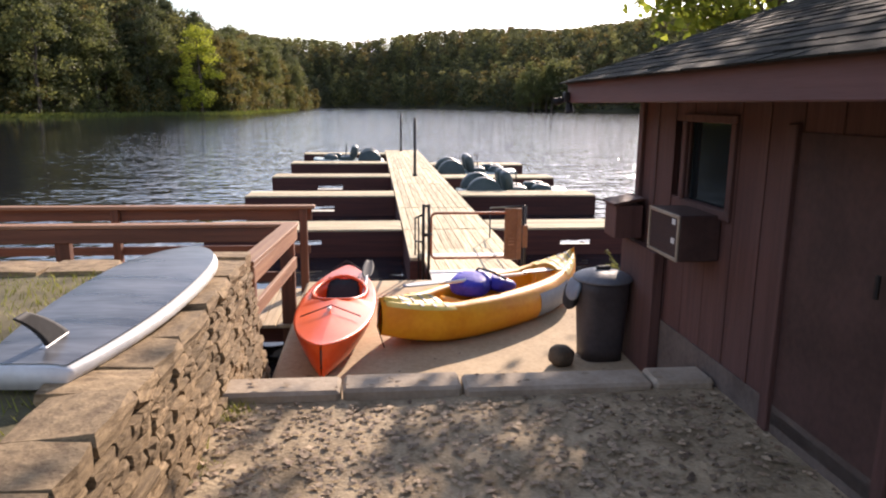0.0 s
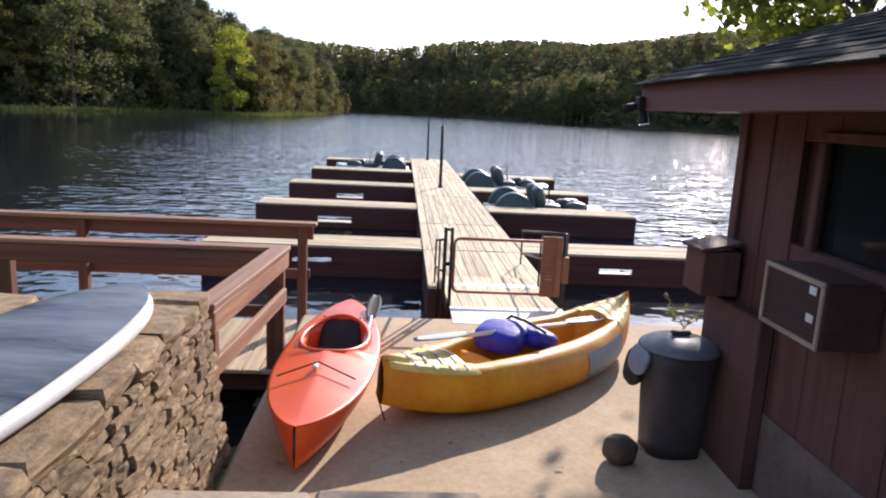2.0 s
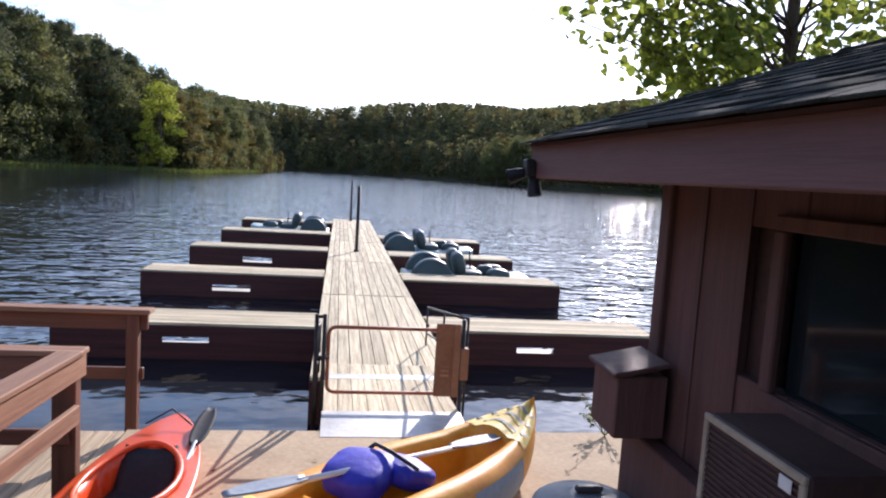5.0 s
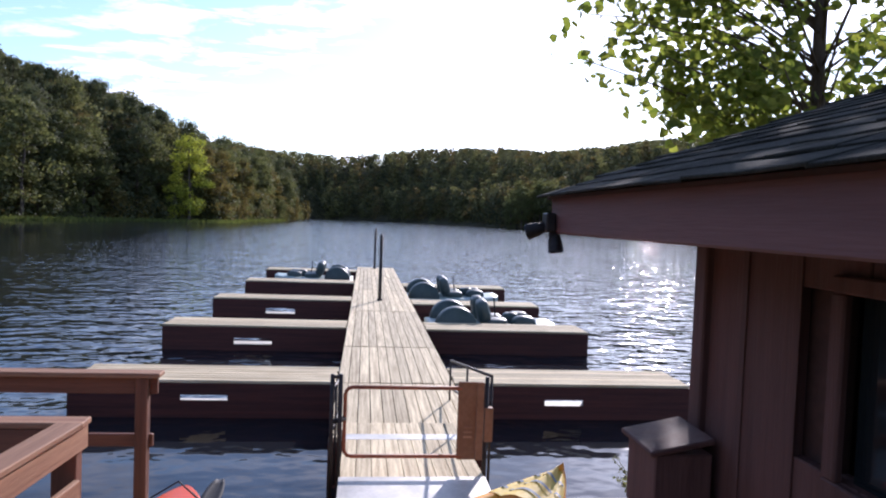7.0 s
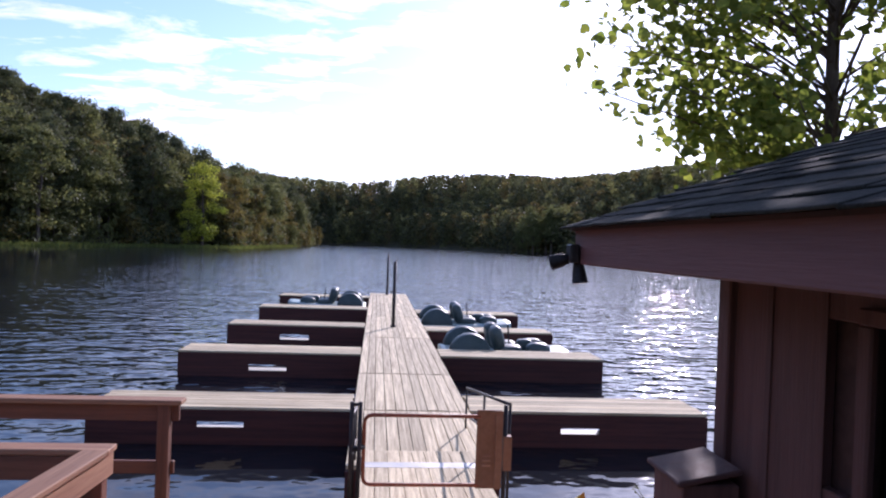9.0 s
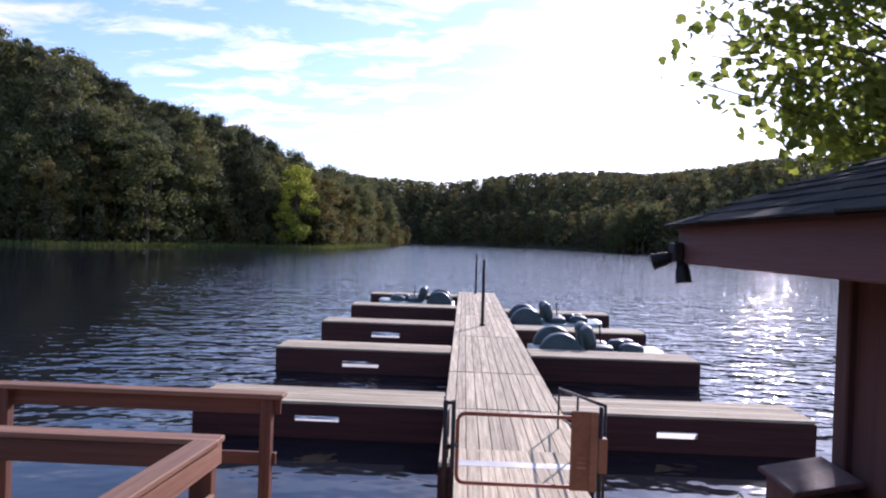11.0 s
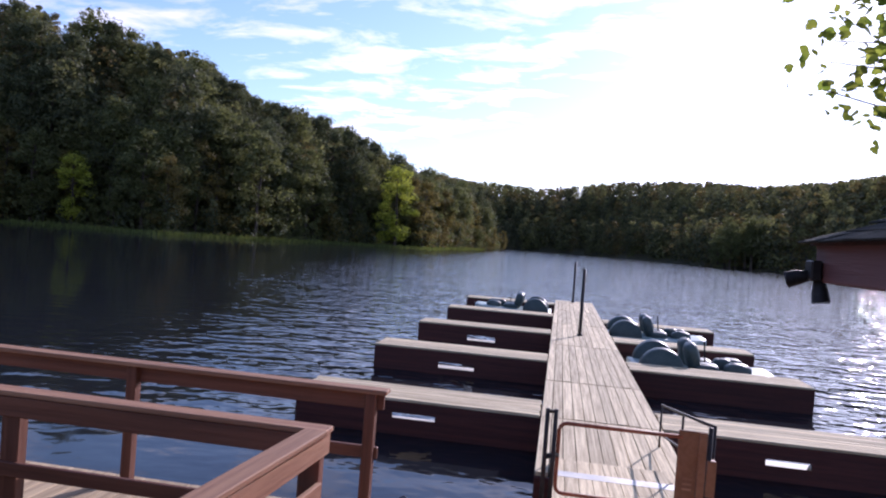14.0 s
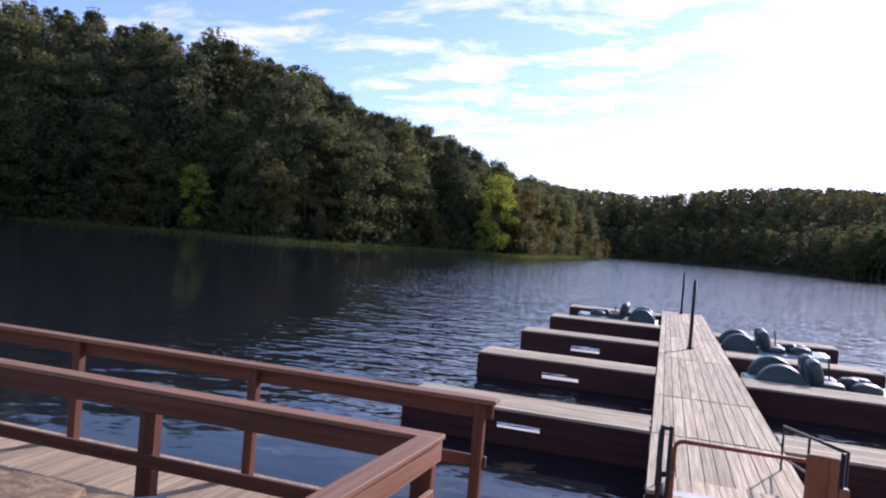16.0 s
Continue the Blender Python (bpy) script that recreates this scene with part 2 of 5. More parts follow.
def water_material():
    m = bpy.data.materials.new("lake_water")
    m.use_nodes = True
    nt = m.node_tree
    b = nt.nodes["Principled BSDF"]
    b.inputs["Base Color"].default_value = (0.014, 0.016, 0.020, 1)
    b.inputs["Roughness"].default_value, b.inputs["IOR"].default_value = 0.05, 1.33
    geo = nt.nodes.new("ShaderNodeNewGeometry")
    # the breeze ruffles the open lake; the lee of the wooded bank and of the landing lies calm
    sep = nt.nodes.new("ShaderNodeSeparateXYZ")
    nt.links.new(geo.outputs["Position"], sep.inputs[0])
    lee = nt.nodes.new("ShaderNodeMath")
    lee.operation, lee.inputs[1].default_value = "MULTIPLY_ADD", 0.30
    nt.links.new(sep.outputs["Y"], lee.inputs[0])
    nt.links.new(sep.outputs["X"], lee.inputs[2])
    patches = nt.nodes.new("ShaderNodeTexNoise")
    patches.inputs["Scale"].default_value = 0.07
    nt.links.new(geo.outputs["Position"], patches.inputs["Vector"])
    ragged = nt.nodes.new("ShaderNodeMath")
    ragged.operation, ragged.inputs[1].default_value = "MULTIPLY_ADD", 14.0
    nt.links.new(patches.outputs[0], ragged.inputs[0])
    nt.links.new(lee.outputs[0], ragged.inputs[2])
    winds = []
    for source, lo, hi, least in ((ragged.outputs[0], -5.0, 10.0, 0.06), (sep.outputs["Y"], 7.0, 12.0, 0.16)):
        w = nt.nodes.new("ShaderNodeMapRange")
        w.interpolation_type = "SMOOTHSTEP"
        w.inputs["From Min"].default_value, w.inputs["From Max"].default_value, w.inputs["To Min"].default_value = lo, hi, least
        nt.links.new(source, w.inputs["Value"])
        winds.append(w)
    wind = nt.nodes.new("ShaderNodeMath")
    wind.operation = "MULTIPLY"
    nt.links.new(winds[0].outputs[0], wind.inputs[0])
    nt.links.new(winds[1].outputs[0], wind.inputs[1])
    last = None
    for scale, stretch, dist in ((0.8, (0.6, 1.0, 1), 0.075), (2.7, (0.65, 1.0, 1), 0.078), (6.5, (0.8, 1.0, 1), 0.02)):
        mp, n, bp = nt.nodes.new("ShaderNodeMapping"), nt.nodes.new("ShaderNodeTexNoise"), nt.nodes.new("ShaderNodeBump")
        mp.inputs["Scale"].default_value, mp.inputs["Rotation"].default_value = stretch, (0, 0, radians(-14))
        n.inputs["Scale"].default_value, n.inputs["Detail"].default_value = scale, 0.6
        nt.links.new(geo.outputs["Position"], mp.inputs["Vector"])
        nt.links.new(mp.outputs[0], n.inputs["Vector"])
        nt.links.new(n.outputs[0], bp.inputs["Height"])
        nt.links.new(wind.outputs[0], bp.inputs["Strength"])
        bp.inputs["Distance"].default_value = dist
        if last:
            nt.links.new(last.outputs[0], bp.inputs["Normal"])
        last = bp
    nt.links.new(last.outputs[0], b.inputs["Normal"])
    return m


M["water"] = water_material()

# ---- building blocks ----
WORLD = {}


def place(ob, m, parent=None):
    """Puts ob at the world pose m, under its parent if it has one."""
    WORLD[ob] = m
    if parent is not None:
        ob.parent = parent
        ob.matrix_basis = WORLD[parent].inverted() @ m
    else:
        ob.matrix_basis = m
    return ob


def thing(name, at, label, category, group="", kind=""):
    ob = new(name)
    ob.empty_display_size = 0.1
    place(ob, Matrix.Translation(at))
    return tagged(ob, label, category, group, kind)


def mesh_of(bm, name, material, smooth=False):
    bmesh.ops.recalc_face_normals(bm, faces=bm.faces)
    me = bpy.data.meshes.new(name)
    bm.to_mesh(me)
    bm.free()
    me.materials.append(material)
    if smooth:
        for p in me.polygons:
            p.use_smooth = True
    return me


def part(name, bm, material, parent=None, label="", smooth=False, m=None):
    """A bmesh in world coordinates (or at the pose m) as one mesh object under a thing or a part."""
    data = bm if isinstance(bm, bpy.types.Mesh) else mesh_of(bm, name, material, smooth)
    ob = place(new(name, data), m or Matrix.Identity(4), parent)
    return tagged(ob, label)


def box_bm(sx, sy, sz, bevel=0.006, bm=None, at=(0, 0, 0)):
    bm = bm or bmesh.new()
    made = bmesh.ops.create_cube(bm, size=1, matrix=Matrix.Translation(at) @ Matrix.Diagonal((sx, sy, sz, 1)))
    if bevel:
        edges = {e for v in made["verts"] for e in v.link_edges}
        bmesh.ops.bevel(bm, geom=list(edges), offset=min(bevel, 0.3 * min(sx, sy, sz)), segments=1, affect="EDGES")
    return bm


BOXES = {}


def box_mesh(sx, sy, sz, material, bevel=0.006):
    key = (round(sx, 3), round(sy, 3), round(sz, 3), material.name, bevel)
    if key not in BOXES:
        BOXES[key] = mesh_of(box_bm(sx, sy, sz, bevel), "board", material)
    return BOXES[key]


def box(name, lo, hi, material, parent=None, label="", bevel=0.006):
    size, mid = [h - l for l, h in zip(lo, hi)], [(l + h) / 2 for l, h in zip(lo, hi)]
    return part(name, box_mesh(*size, material, bevel), material, parent, label, m=Matrix.Translation(mid))


def along(a, b):
    """A pose at the middle of a and b whose x runs from a to b and whose z stays up."""
    a, b = Vector(a), Vector(b)
    x = (b - a).normalized()
    up = Vector((0, 0, 1)) if abs(x.z) < 0.98 else Vector((0, 1, 0))
    y = up.cross(x).normalized()
    z = x.cross(y)
    return Matrix.Translation((a + b) / 2) @ Matrix((x, y, z)).transposed().to_4x4()


def beam(name, a, b, w, h, material, parent=None, label="", bevel=0.006):
    """A board from a to b, w across and h high."""
    length = (Vector(b) - Vector(a)).length
    return part(name, box_mesh(length, w, h, material, bevel), material, parent, label, m=along(a, b))


def tube_bm(points, radius, sides=8, bm=None, closed=False, taper=None):
    bm = bm or bmesh.new()
    pts = [Vector(p) for p in points]
    n, rings = len(pts), []
    ref = Vector((0.31, 0.17, 0.94))
    for k, p in enumerate(pts):
        ahead = (pts[(k + 1) % n] - pts[k - 1]) if closed else pts[min(k + 1, n - 1)] - pts[max(k - 1, 0)]
        ahead = ahead.normalized()
        u = ahead.cross(ref).normalized()
        v = ahead.cross(u)
        r = radius * (1 if taper is None else 1 + (taper - 1) * k / (n - 1))
        rings.append([bm.verts.new(p + r * (math.cos(2 * math.pi * s / sides) * u + math.sin(2 * math.pi * s / sides) * v)) for s in range(sides)])
    for k in range(n if closed else n - 1):
        a, b = rings[k], rings[(k + 1) % n]
        for s in range(sides):
            bm.faces.new((a[s], a[(s + 1) % sides], b[(s + 1) % sides], b[s]))
    if not closed:
        bm.faces.new(rings[0][::-1])
        bm.faces.new(rings[-1])
    return bm


def sheet_bm(fn, us, vs, closed_v=False):
    """A sheet of points fn(u, v)."""
    bm = bmesh.new()
    grid = [[bm.verts.new(fn(u, v)) for v in vs] for u in us]
    for a, b in zip(grid, grid[1:]):
        for k in range(len(vs) if closed_v else len(vs) - 1):
            j = (k + 1) % len(vs)
            bm.faces.new((a[k], a[j], b[j], b[k]))
    return bm, grid


def lin(a, b, n):
    return [a + (b - a) * k / (n - 1) for k in range(n)]


def smoothstep(a, b, x):
    t = min(1, max(0, (x - a) / (b - a)))
    return t * t * (3 - 2 * t)


# ---- land, water ----
# the lake's bank, seen from above, in turn round the lake
BANK = [(40, 14), (12, 9.5), (6.2, 9.3), (4.6, 7.2), (3.0, 5.4), (2.4, 5.0), (-2.0, 5.0), (-2.4, 3.9), (-9, 3.3), (-18, 8.5), (-34, 21), (-62, 34), (-108, 72), (-112, 95), (-88, 106), (-64, 104),
        (-55, 124), (-46, 146), (-31, 158), (-33, 190), (-29, 250), (-25, 298), (-42, 325), (-58, 430), (-35, 465), (10, 470), (45, 400), (66, 320), (70, 290), (110, 250), (140, 180), (120, 90), (80, 30)]


def bank_distance(x, y):
    """Metres to the bank, positive on land."""
    best, inside, n = 1e9, False, len(BANK)
    for k in range(n):
        (ax, ay), (bx, by) = BANK[k], BANK[(k + 1) % n]
        dx, dy = bx - ax, by - ay
        t = min(1, max(0, ((x - ax) * dx + (y - ay) * dy) / (dx * dx + dy * dy)))
        best = min(best, math.hypot(x - ax - t * dx, y - ay - t * dy))
        if (ay > y) != (by > y) and x < ax + (y - ay) / dy * dx:
            inside = not inside
    return -best if inside else best


def hill(x, y):
    """The height of the land."""
    d = bank_distance(x, y)
    if d < 0:
        return max(WATER - 2.5, WATER - 0.05 + d * 0.35)
    if math.hypot(x, y) < 30:
        return WATER + min(0.6, 0.25 + 0.08 * d)
    far = math.hypot(x, y)
    rise = 0.34 + 0.3 * smoothstep(230, 300, y) + 0.4 * smoothstep(-40, -80, x) * (1 - smoothstep(180, 240, y))
    top = 24 + 18 * smoothstep(230, 300, y) + 27 * smoothstep(-48, -98, x) * (1 - smoothstep(180, 240, y))
    near = smoothstep(30, 90, far)
    wobble = 5 * noise.noise((x * 0.012, y * 0.012, 3.1)) + 2 * noise.noise((x * 0.03, y * 0.03, 7.7))
    rough = near * (top * smoothstep(4, top / rise * 1.4, d) + max(0, d - 5) / (d + 60) * (9 + wobble))
    return WATER + 0.35 + min(rough, max(0.3, canopy(x, y) - 11))


# compass bearing from the landing in degrees, and the elevation of the tree tops there
CANOPY = [(-90, 13.5), (-48, 14.0), (-38, 14.2), (-30, 12.6), (-27, 11.0), (-24, 9.6), (-20, 9.0), (-16, 7.7), (-12, 5.9), (-8.6, 5.05), (-1.5, 4.8), (0.5, 5.1), (4, 5.65), (10, 6.0), (15, 5.8), (21, 6.6), (25, 7.1), (60, 7.5)]


def canopy(x, y):
    """How high the tops of the woods reach: tall on the steep near hill, lower towards the open lake."""
    a = math.degrees(math.atan2(x + 0.6, y))
    for (a0, e0), (a1, e1) in zip(CANOPY, CANOPY[1:]):
        if a <= a1:
            break
    e = e0 + (e1 - e0) * min(1, max(0, (a - a0) / (a1 - a0)))
    return 2.2 + math.hypot(x, y) * math.tan(radians(e))


def ground():
    radii = [0.01, 3, 6, 10, 16, 24, 34] + [34 + 9 * k for k in range(1, 60)] + [620, 760, 1000, 1500, 2500, 4200]
    turns = [2 * math.pi * k / 150 for k in range(150)]
    bm, _ = sheet_bm(lambda r, a: (r * math.sin(a), r * math.cos(a), hill(r * math.sin(a), r * math.cos(a)) if r < 700 else 12), radii, turns, True)
    ob = part("ground", bm, M["sand"], smooth=True)
    tagged(ob, "wooded brown and green lake shore rising into hills", "ground", kind="structure")


def water():
    bm = bmesh.new()
    bm.faces.new([bm.verts.new(p) for p in ((-260, 1.0, WATER), (260, 1.0, WATER), (260, 640, WATER), (-260, 640, WATER))])
    tagged(part("water", bm, M["water"]), "rippled dark lake water glittering under the sun", "lake", kind="structure")


ground()
water()


# ---- the landing: dirt, kerb, patio ----
def landing():
    ob = box("patio", (-2.07, 1.25, WATER - 0.3), (3.2, 5.06, PATIO), M["concrete"], bevel=0.03)
    tagged(ob, "tan concrete landing at the water's edge", "patio", kind="structure")
    # dirt yard behind the kerb, slightly uneven
    def surf(x, y):
        return (x, y, DIRT + 0.02 * noise.noise((x * 1.1, y * 1.1, 0)) + 0.008 * noise.noise((x * 7, y * 7, 4)))
    bm, _ = sheet_bm(surf, lin(-2.6, 6.0, 70), lin(-8.0, 1.06, 90))
    ob = part("pavement", bm, M["dirt"], smooth=True)
    tagged(ob, "dry dirt yard strewn with gravel and fallen leaves", "dirt yard", kind="structure")
    # the kerb: slabs of cut stone
    run = thing("kerb", (-0.8, 1.15, PATIO), "row of pale tan stone slabs edging the dirt yard", "kerb", kind="structure")
    xs = [-2.35, -1.49, -0.76, 0.42, 0.82]
    for k, (a, b) in enumerate(zip(xs, xs[1:])):
        j = 0.014 * math.sin(k * 2.1)
        box("slab", (a + 0.008, 1.03 + j, PATIO - 0.02), (b - 0.008, 1.28 + j, KERB + 0.3 * j), M["kerb"], run, bevel=0.02)


def litter():
    """Fallen leaves and pebbles on the dirt yard."""
    rng = random.Random(5)
    bm = bmesh.new()
    for _ in range(3400):
        x, y = rng.uniform(-2.2, 0.8), rng.triangular(-3.2, 1.0, 0.9)
        s, a = rng.uniform(0.008, 0.03), rng.uniform(0, 6.28)
        z = DIRT + 0.02 * noise.noise((x * 1.1, y * 1.1, 0)) + 0.012
        pts = []
        for q in range(5):
            r = s * (1 if q % 2 == 0 else 0.6)
            pts.append(bm.verts.new((x + r * math.cos(a + q * 1.257), y + r * math.sin(a + q * 1.257), z + rng.uniform(-0.006, 0.006))))
        bm.faces.new(pts)
    for _ in range(60):
        x, y = rng.uniform(-2.2, 0.6), rng.choice((rng.uniform(1.04, 1.25), rng.uniform(1.4, 4.5)))
        z = KERB + 0.012 if y < 1.3 else PATIO + 0.01
        s, a = rng.uniform(0.012, 0.03), rng.uniform(0, 6.28)
        bm.faces.new([bm.verts.new((x + s * math.cos(a + q * 1.57), y + s * 0.6 * math.sin(a + q * 1.57), z + rng.uniform(0, 0.01))) for q in range(4)])
    tagged(part("leaf_litter", bm, M["litter"]), "scattered dry brown leaves on the dirt yard", "fallen leaves", kind="stuff")


landing()
litter()


# ---- stone retaining wall and lawn ----
def lawn():
    def surf(x, y):
        return (x, y, WALL_TOP - 0.06 + 0.03 * noise.noise((x * 1.3, y * 1.3, 9)))
    bm, _ = sheet_bm(surf, lin(-9, -2.5, 50), lin(-8.0, 2.32, 60))
    tagged(part("lawn", bm, M["soil"], smooth=True), "raised lawn of thin dry grass behind the stone wall", "lawn", kind="structure")
    rng = random.Random(8)
    bm = bmesh.new()
    for _ in range(9000):
        x, y = -2.55 - abs(rng.gauss(0, 1.5)), rng.uniform(-2.6, 2.0)
        if noise.noise((x * 0.9, y * 0.9, 2)) < rng.uniform(-0.45, 0.25):
            continue
        h, a, w = rng.uniform(0.025, 0.075), rng.uniform(0, 6.28), 0.004
        z = WALL_TOP - 0.065
        c, s = math.cos(a), math.sin(a)
        bm.faces.new([bm.verts.new(p) for p in ((x - w * s, y + w * c, z), (x + w * s, y - w * c, z), (x + h * 0.7 * c, y + h * 0.7 * s, z + h))])
    for cx, cy, z, n in ((-2.12, 0.92, DIRT - 0.01, 260), (-2.02, 1.62, PATIO, 50), (-2.2, 0.3, DIRT - 0.01, 160)):
        for _ in range(n):
            x, y = cx + rng.gauss(0, 0.07), cy + rng.gauss(0, 0.10)
            h, a, w = rng.uniform(0.02, 0.07), rng.uniform(0, 6.28), 0.004
            c, s = math.cos(a), math.sin(a)
            bm.faces.new([bm.verts.new(p) for p in ((x - w * s, y + w * c, z), (x + w * s, y - w * c, z), (x + h * 0.8 * c, y + h * 0.8 * s, z + h))])
    tagged(part("grass", bm, M["grass"]), "sparse short yellow-green grass tufts on the lawn", "grass", kind="stuff")


def stone_mesh(seed):
    """A rough split stone, one unit long, wide and high."""
    rng = random.Random(seed)
    bm = bmesh.new()
    bmesh.ops.create_cube(bm, size=1)
    bmesh.ops.subdivide_edges(bm, edges=bm.edges, cuts=1, use_grid_fill=True)
    for v in bm.verts:
        corner = sum(abs(c) > 0.4 for c in v.co)
        v.co *= {1: 1.0, 2: 0.97, 3: 0.90}.get(corner, 1)
        v.co += Vector([rng.uniform(-0.028, 0.028) for _ in range(3)])
    return mesh_of(bm, "stone", M["stone"])


STONES = [stone_mesh(k) for k in range(14)]


def stone_wall():
    rng = random.Random(3)
    wall = thing("wall_west", (-2.45, 0.6, PATIO), "rough dry-stacked brown stone retaining wall", "stone wall", kind="structure")
    part("core", box_bm(0.30, 7.4, 1.2, 0), M["mortar"], wall, m=Matrix.Translation((-2.52, -1.25, WALL_TOP - 0.7)))

    def put(c, size, turn=0.0):
        m = Matrix.Translation(c) @ pose(0, 0, 0, rng.uniform(-1.5, 1.5), rng.uniform(-3, 3), turn + rng.uniform(-3, 3)) @ Matrix.Diagonal((*size, 1))
        ob = place(new("stone", STONES[rng.randrange(14)]), m, wall)
        return ob

    # flat coping stones
    y = -3.4
    while y < 2.3:
        w = min(rng.uniform(0.24, 0.5), 2.38 - y)
        d = rng.uniform(0.30, 0.44)
        put((-2.20 - d / 2, y + w / 2, WALL_TOP - 0.04 + rng.uniform(-0.012, 0.014)), (d, w * 1.02, rng.uniform(0.08, 0.11)))
        y += w
    # courses of the face, leaning back a little
    z = WALL_TOP - 0.09
    while z > PATIO - 0.05:
        h = rng.uniform(0.05, 0.08)
        y = -3.4 + rng.uniform(0, 0.1)
        while y < 2.3:
            w = min(rng.uniform(0.10, 0.25) if y > -0.9 else rng.uniform(0.5, 0.8), 2.36 - y)
            if w > 0.04 and not (y < 0.6 and z < DIRT - 0.1):
                face = -2.225 + 0.12 * (WALL_TOP - z) + rng.uniform(-0.014, 0.014)
                put((face - 0.10, y + w / 2, z - h / 2), (0.22, w * 0.99, h * 1.02))
            y += w
        # the wall's end towards the boardwalk
        x = -2.3
        while x > -2.75:
            w = rng.uniform(0.12, 0.26)
            put((x - w / 2, 2.32, z - h / 2), (w, 0.2, h * 1.05))
            x -= w
        z -= h
    # low stone border along the lawn's far side
    x = -2.75
    while x > -8:
        w = rng.uniform(0.3, 0.6)
        put((x - w / 2, 2.17, WALL_TOP - 0.09), (w, 0.40, 0.13))
        put((x - w / 2, 2.27, WALL_TOP - 0.35), (w, 0.22, 0.4))
        x -= w
    box("earth_fill", (-9, 1.9, WATER - 0.3), (-2.7, 2.3, WALL_TOP - 0.16), M["mortar"], wall)


lawn()


# ---- boardwalk and its rails ----
def boardwalk():
    walkway = thing("boardwalk", (-4, 4.8, 0), "weathered brown plank boardwalk along the bank", "boardwalk", kind="structure")
    for y in (4.25, 4.85, 5.42):
        beam("joist", (-9.6, y, -0.18), (-2.02, y, -0.18), 0.05, 0.18, M["skirt"], walkway)
    x = -2.09
    while x > -9.5:
        beam("plank", (x, 4.12, -0.068), (x, 5.58, -0.068), 0.136, 0.036, M["walkway"], walkway)
        x -= 0.142


def rails():
    label = "red-brown painted timber railing with worn flat top"
    top = 0.995
    far = thing("railing", (-2.1, 5.5, PATIO), label + " over the water", "railing")
    near = thing("railing", (-2.1, 4.17, PATIO), label + " beside the boardwalk", "railing")
    side = thing("railing", (-2.2, 3.2, PATIO), label + ", meeting the stone wall", "railing")
    for ob, y, xs, edge in ((far, 5.47, (-2.13, -4.27, -6.3, -8.3), -1.99), (near, 4.20, (-2.17, -4.33, -6.4, -8.4), -2.06)):
        beam("top_rail", (-9.6, y, top - 0.018), (edge, y, top - 0.018), 0.145, 0.036, M["raw"], ob, "flat worn handrail board")
        s = -0.05 if y < 5 else 0.045
        beam("face_board", (-9.6, y + s, top - 0.11), (edge + 0.03 - 0.07, y + s, top - 0.11), 0.036, 0.14, M["rail"], ob)
        beam("lower_rail", (-9.6, y + s, 0.455), (edge - 0.07, y + s, 0.455), 0.036, 0.10, M["rail"], ob)
        for x in xs:
            low = -0.7 if y > 5 else -0.3
            wide = 0.09 if y > 5 else 0.14
            beam("post", (x, y, low), (x, y, top - 0.04), wide, 0.09, M["rail"], ob)
    beam("top_rail", (-2.13, 4.13, top - 0.014), (-2.27, 2.42, top - 0.014), 0.145, 0.036, M["raw"], side, "flat worn handrail board")
    beam("face_board", (-2.09, 4.26, top - 0.11), (-2.22, 2.42, top - 0.11), 0.036, 0.14, M["raw"], side)
    beam("lower_rail", (-2.09, 4.15, 0.60), (-2.22, 2.42, 0.60), 0.036, 0.12, M["raw"], side)
    beam("post", (-2.225, 2.47, 0.05), (-2.225, 2.47, top - 0.05), 0.05, 0.09, M["rail"], side)


boardwalk()
rails()


# ---- floating dock ----
DOCK_END = 31.0


def skirt_with_hole(name, parent, x0, x1, y, hole, bottom, top=-0.045):
    """An upright board with a slot through it, facing along y."""
    if hole is None:
        return box(name, (x0, y - 0.02, bottom), (x1, y + 0.02, top), M["skirt"], parent, bevel=0.004)
    hx, hw, hz0, hz1 = hole
    bm = bmesh.new()
    for lo, hi in (((x0, hz1), (x1, top)), ((x0, bottom), (x1, hz0)), ((x0, hz0), (hx, hz1)), ((hx + hw, hz0), (x1, hz1))):
        box_bm(hi[0] - lo[0], 0.04, hi[1] - lo[1], 0, bm, ((lo[0] + hi[0]) / 2, y, (lo[1] + hi[1]) / 2))
    return part(name, bm, M["skirt"], parent)


def finger(x0, x1, y0, y1, hole):
    dock = thing("finger_pier", ((x0 + x1) / 2, (y0 + y1) / 2, WATER), "floating finger pier with weathered deck and dark red skirts", "pier", "finger piers of the dock")
    n = 7
    w = (y1 - y0) / n
    for k in range(n):
        y = y0 + (k + 0.5) * w
        beam("plank", (x0 + 0.01 * (k % 3), y, -0.02), (x1 - 0.01 * ((k + 1) % 3), y, -0.02), w - 0.016, 0.04, M["plank"], dock, bevel=0.006)
    low = WATER - 0.12
    skirt_with_hole("front_skirt", dock, x0, x1, y0 + 0.02, hole, low)
    back = None if hole is None else (hole[0] - 0.3, hole[1] + 0.6, WATER - 0.05, hole[3] + 0.02)
    skirt_with_hole("back_skirt", dock, x0, x1, y1 - 0.02, back, low)
    for x in (x0 + 0.02, x1 - 0.02):
        box("end_skirt", (x - 0.02, y0 + 0.04, low), (x + 0.02, y1 - 0.04, -0.045), M["skirt"], dock)
    if hole:
        box("float", (hole[0] - 0.5, y0 + 0.25, low), (hole[0] + hole[1] + 0.5, y1 - 0.1, WATER + 0.04), M["foam"], dock, "white foam float")
    return dock


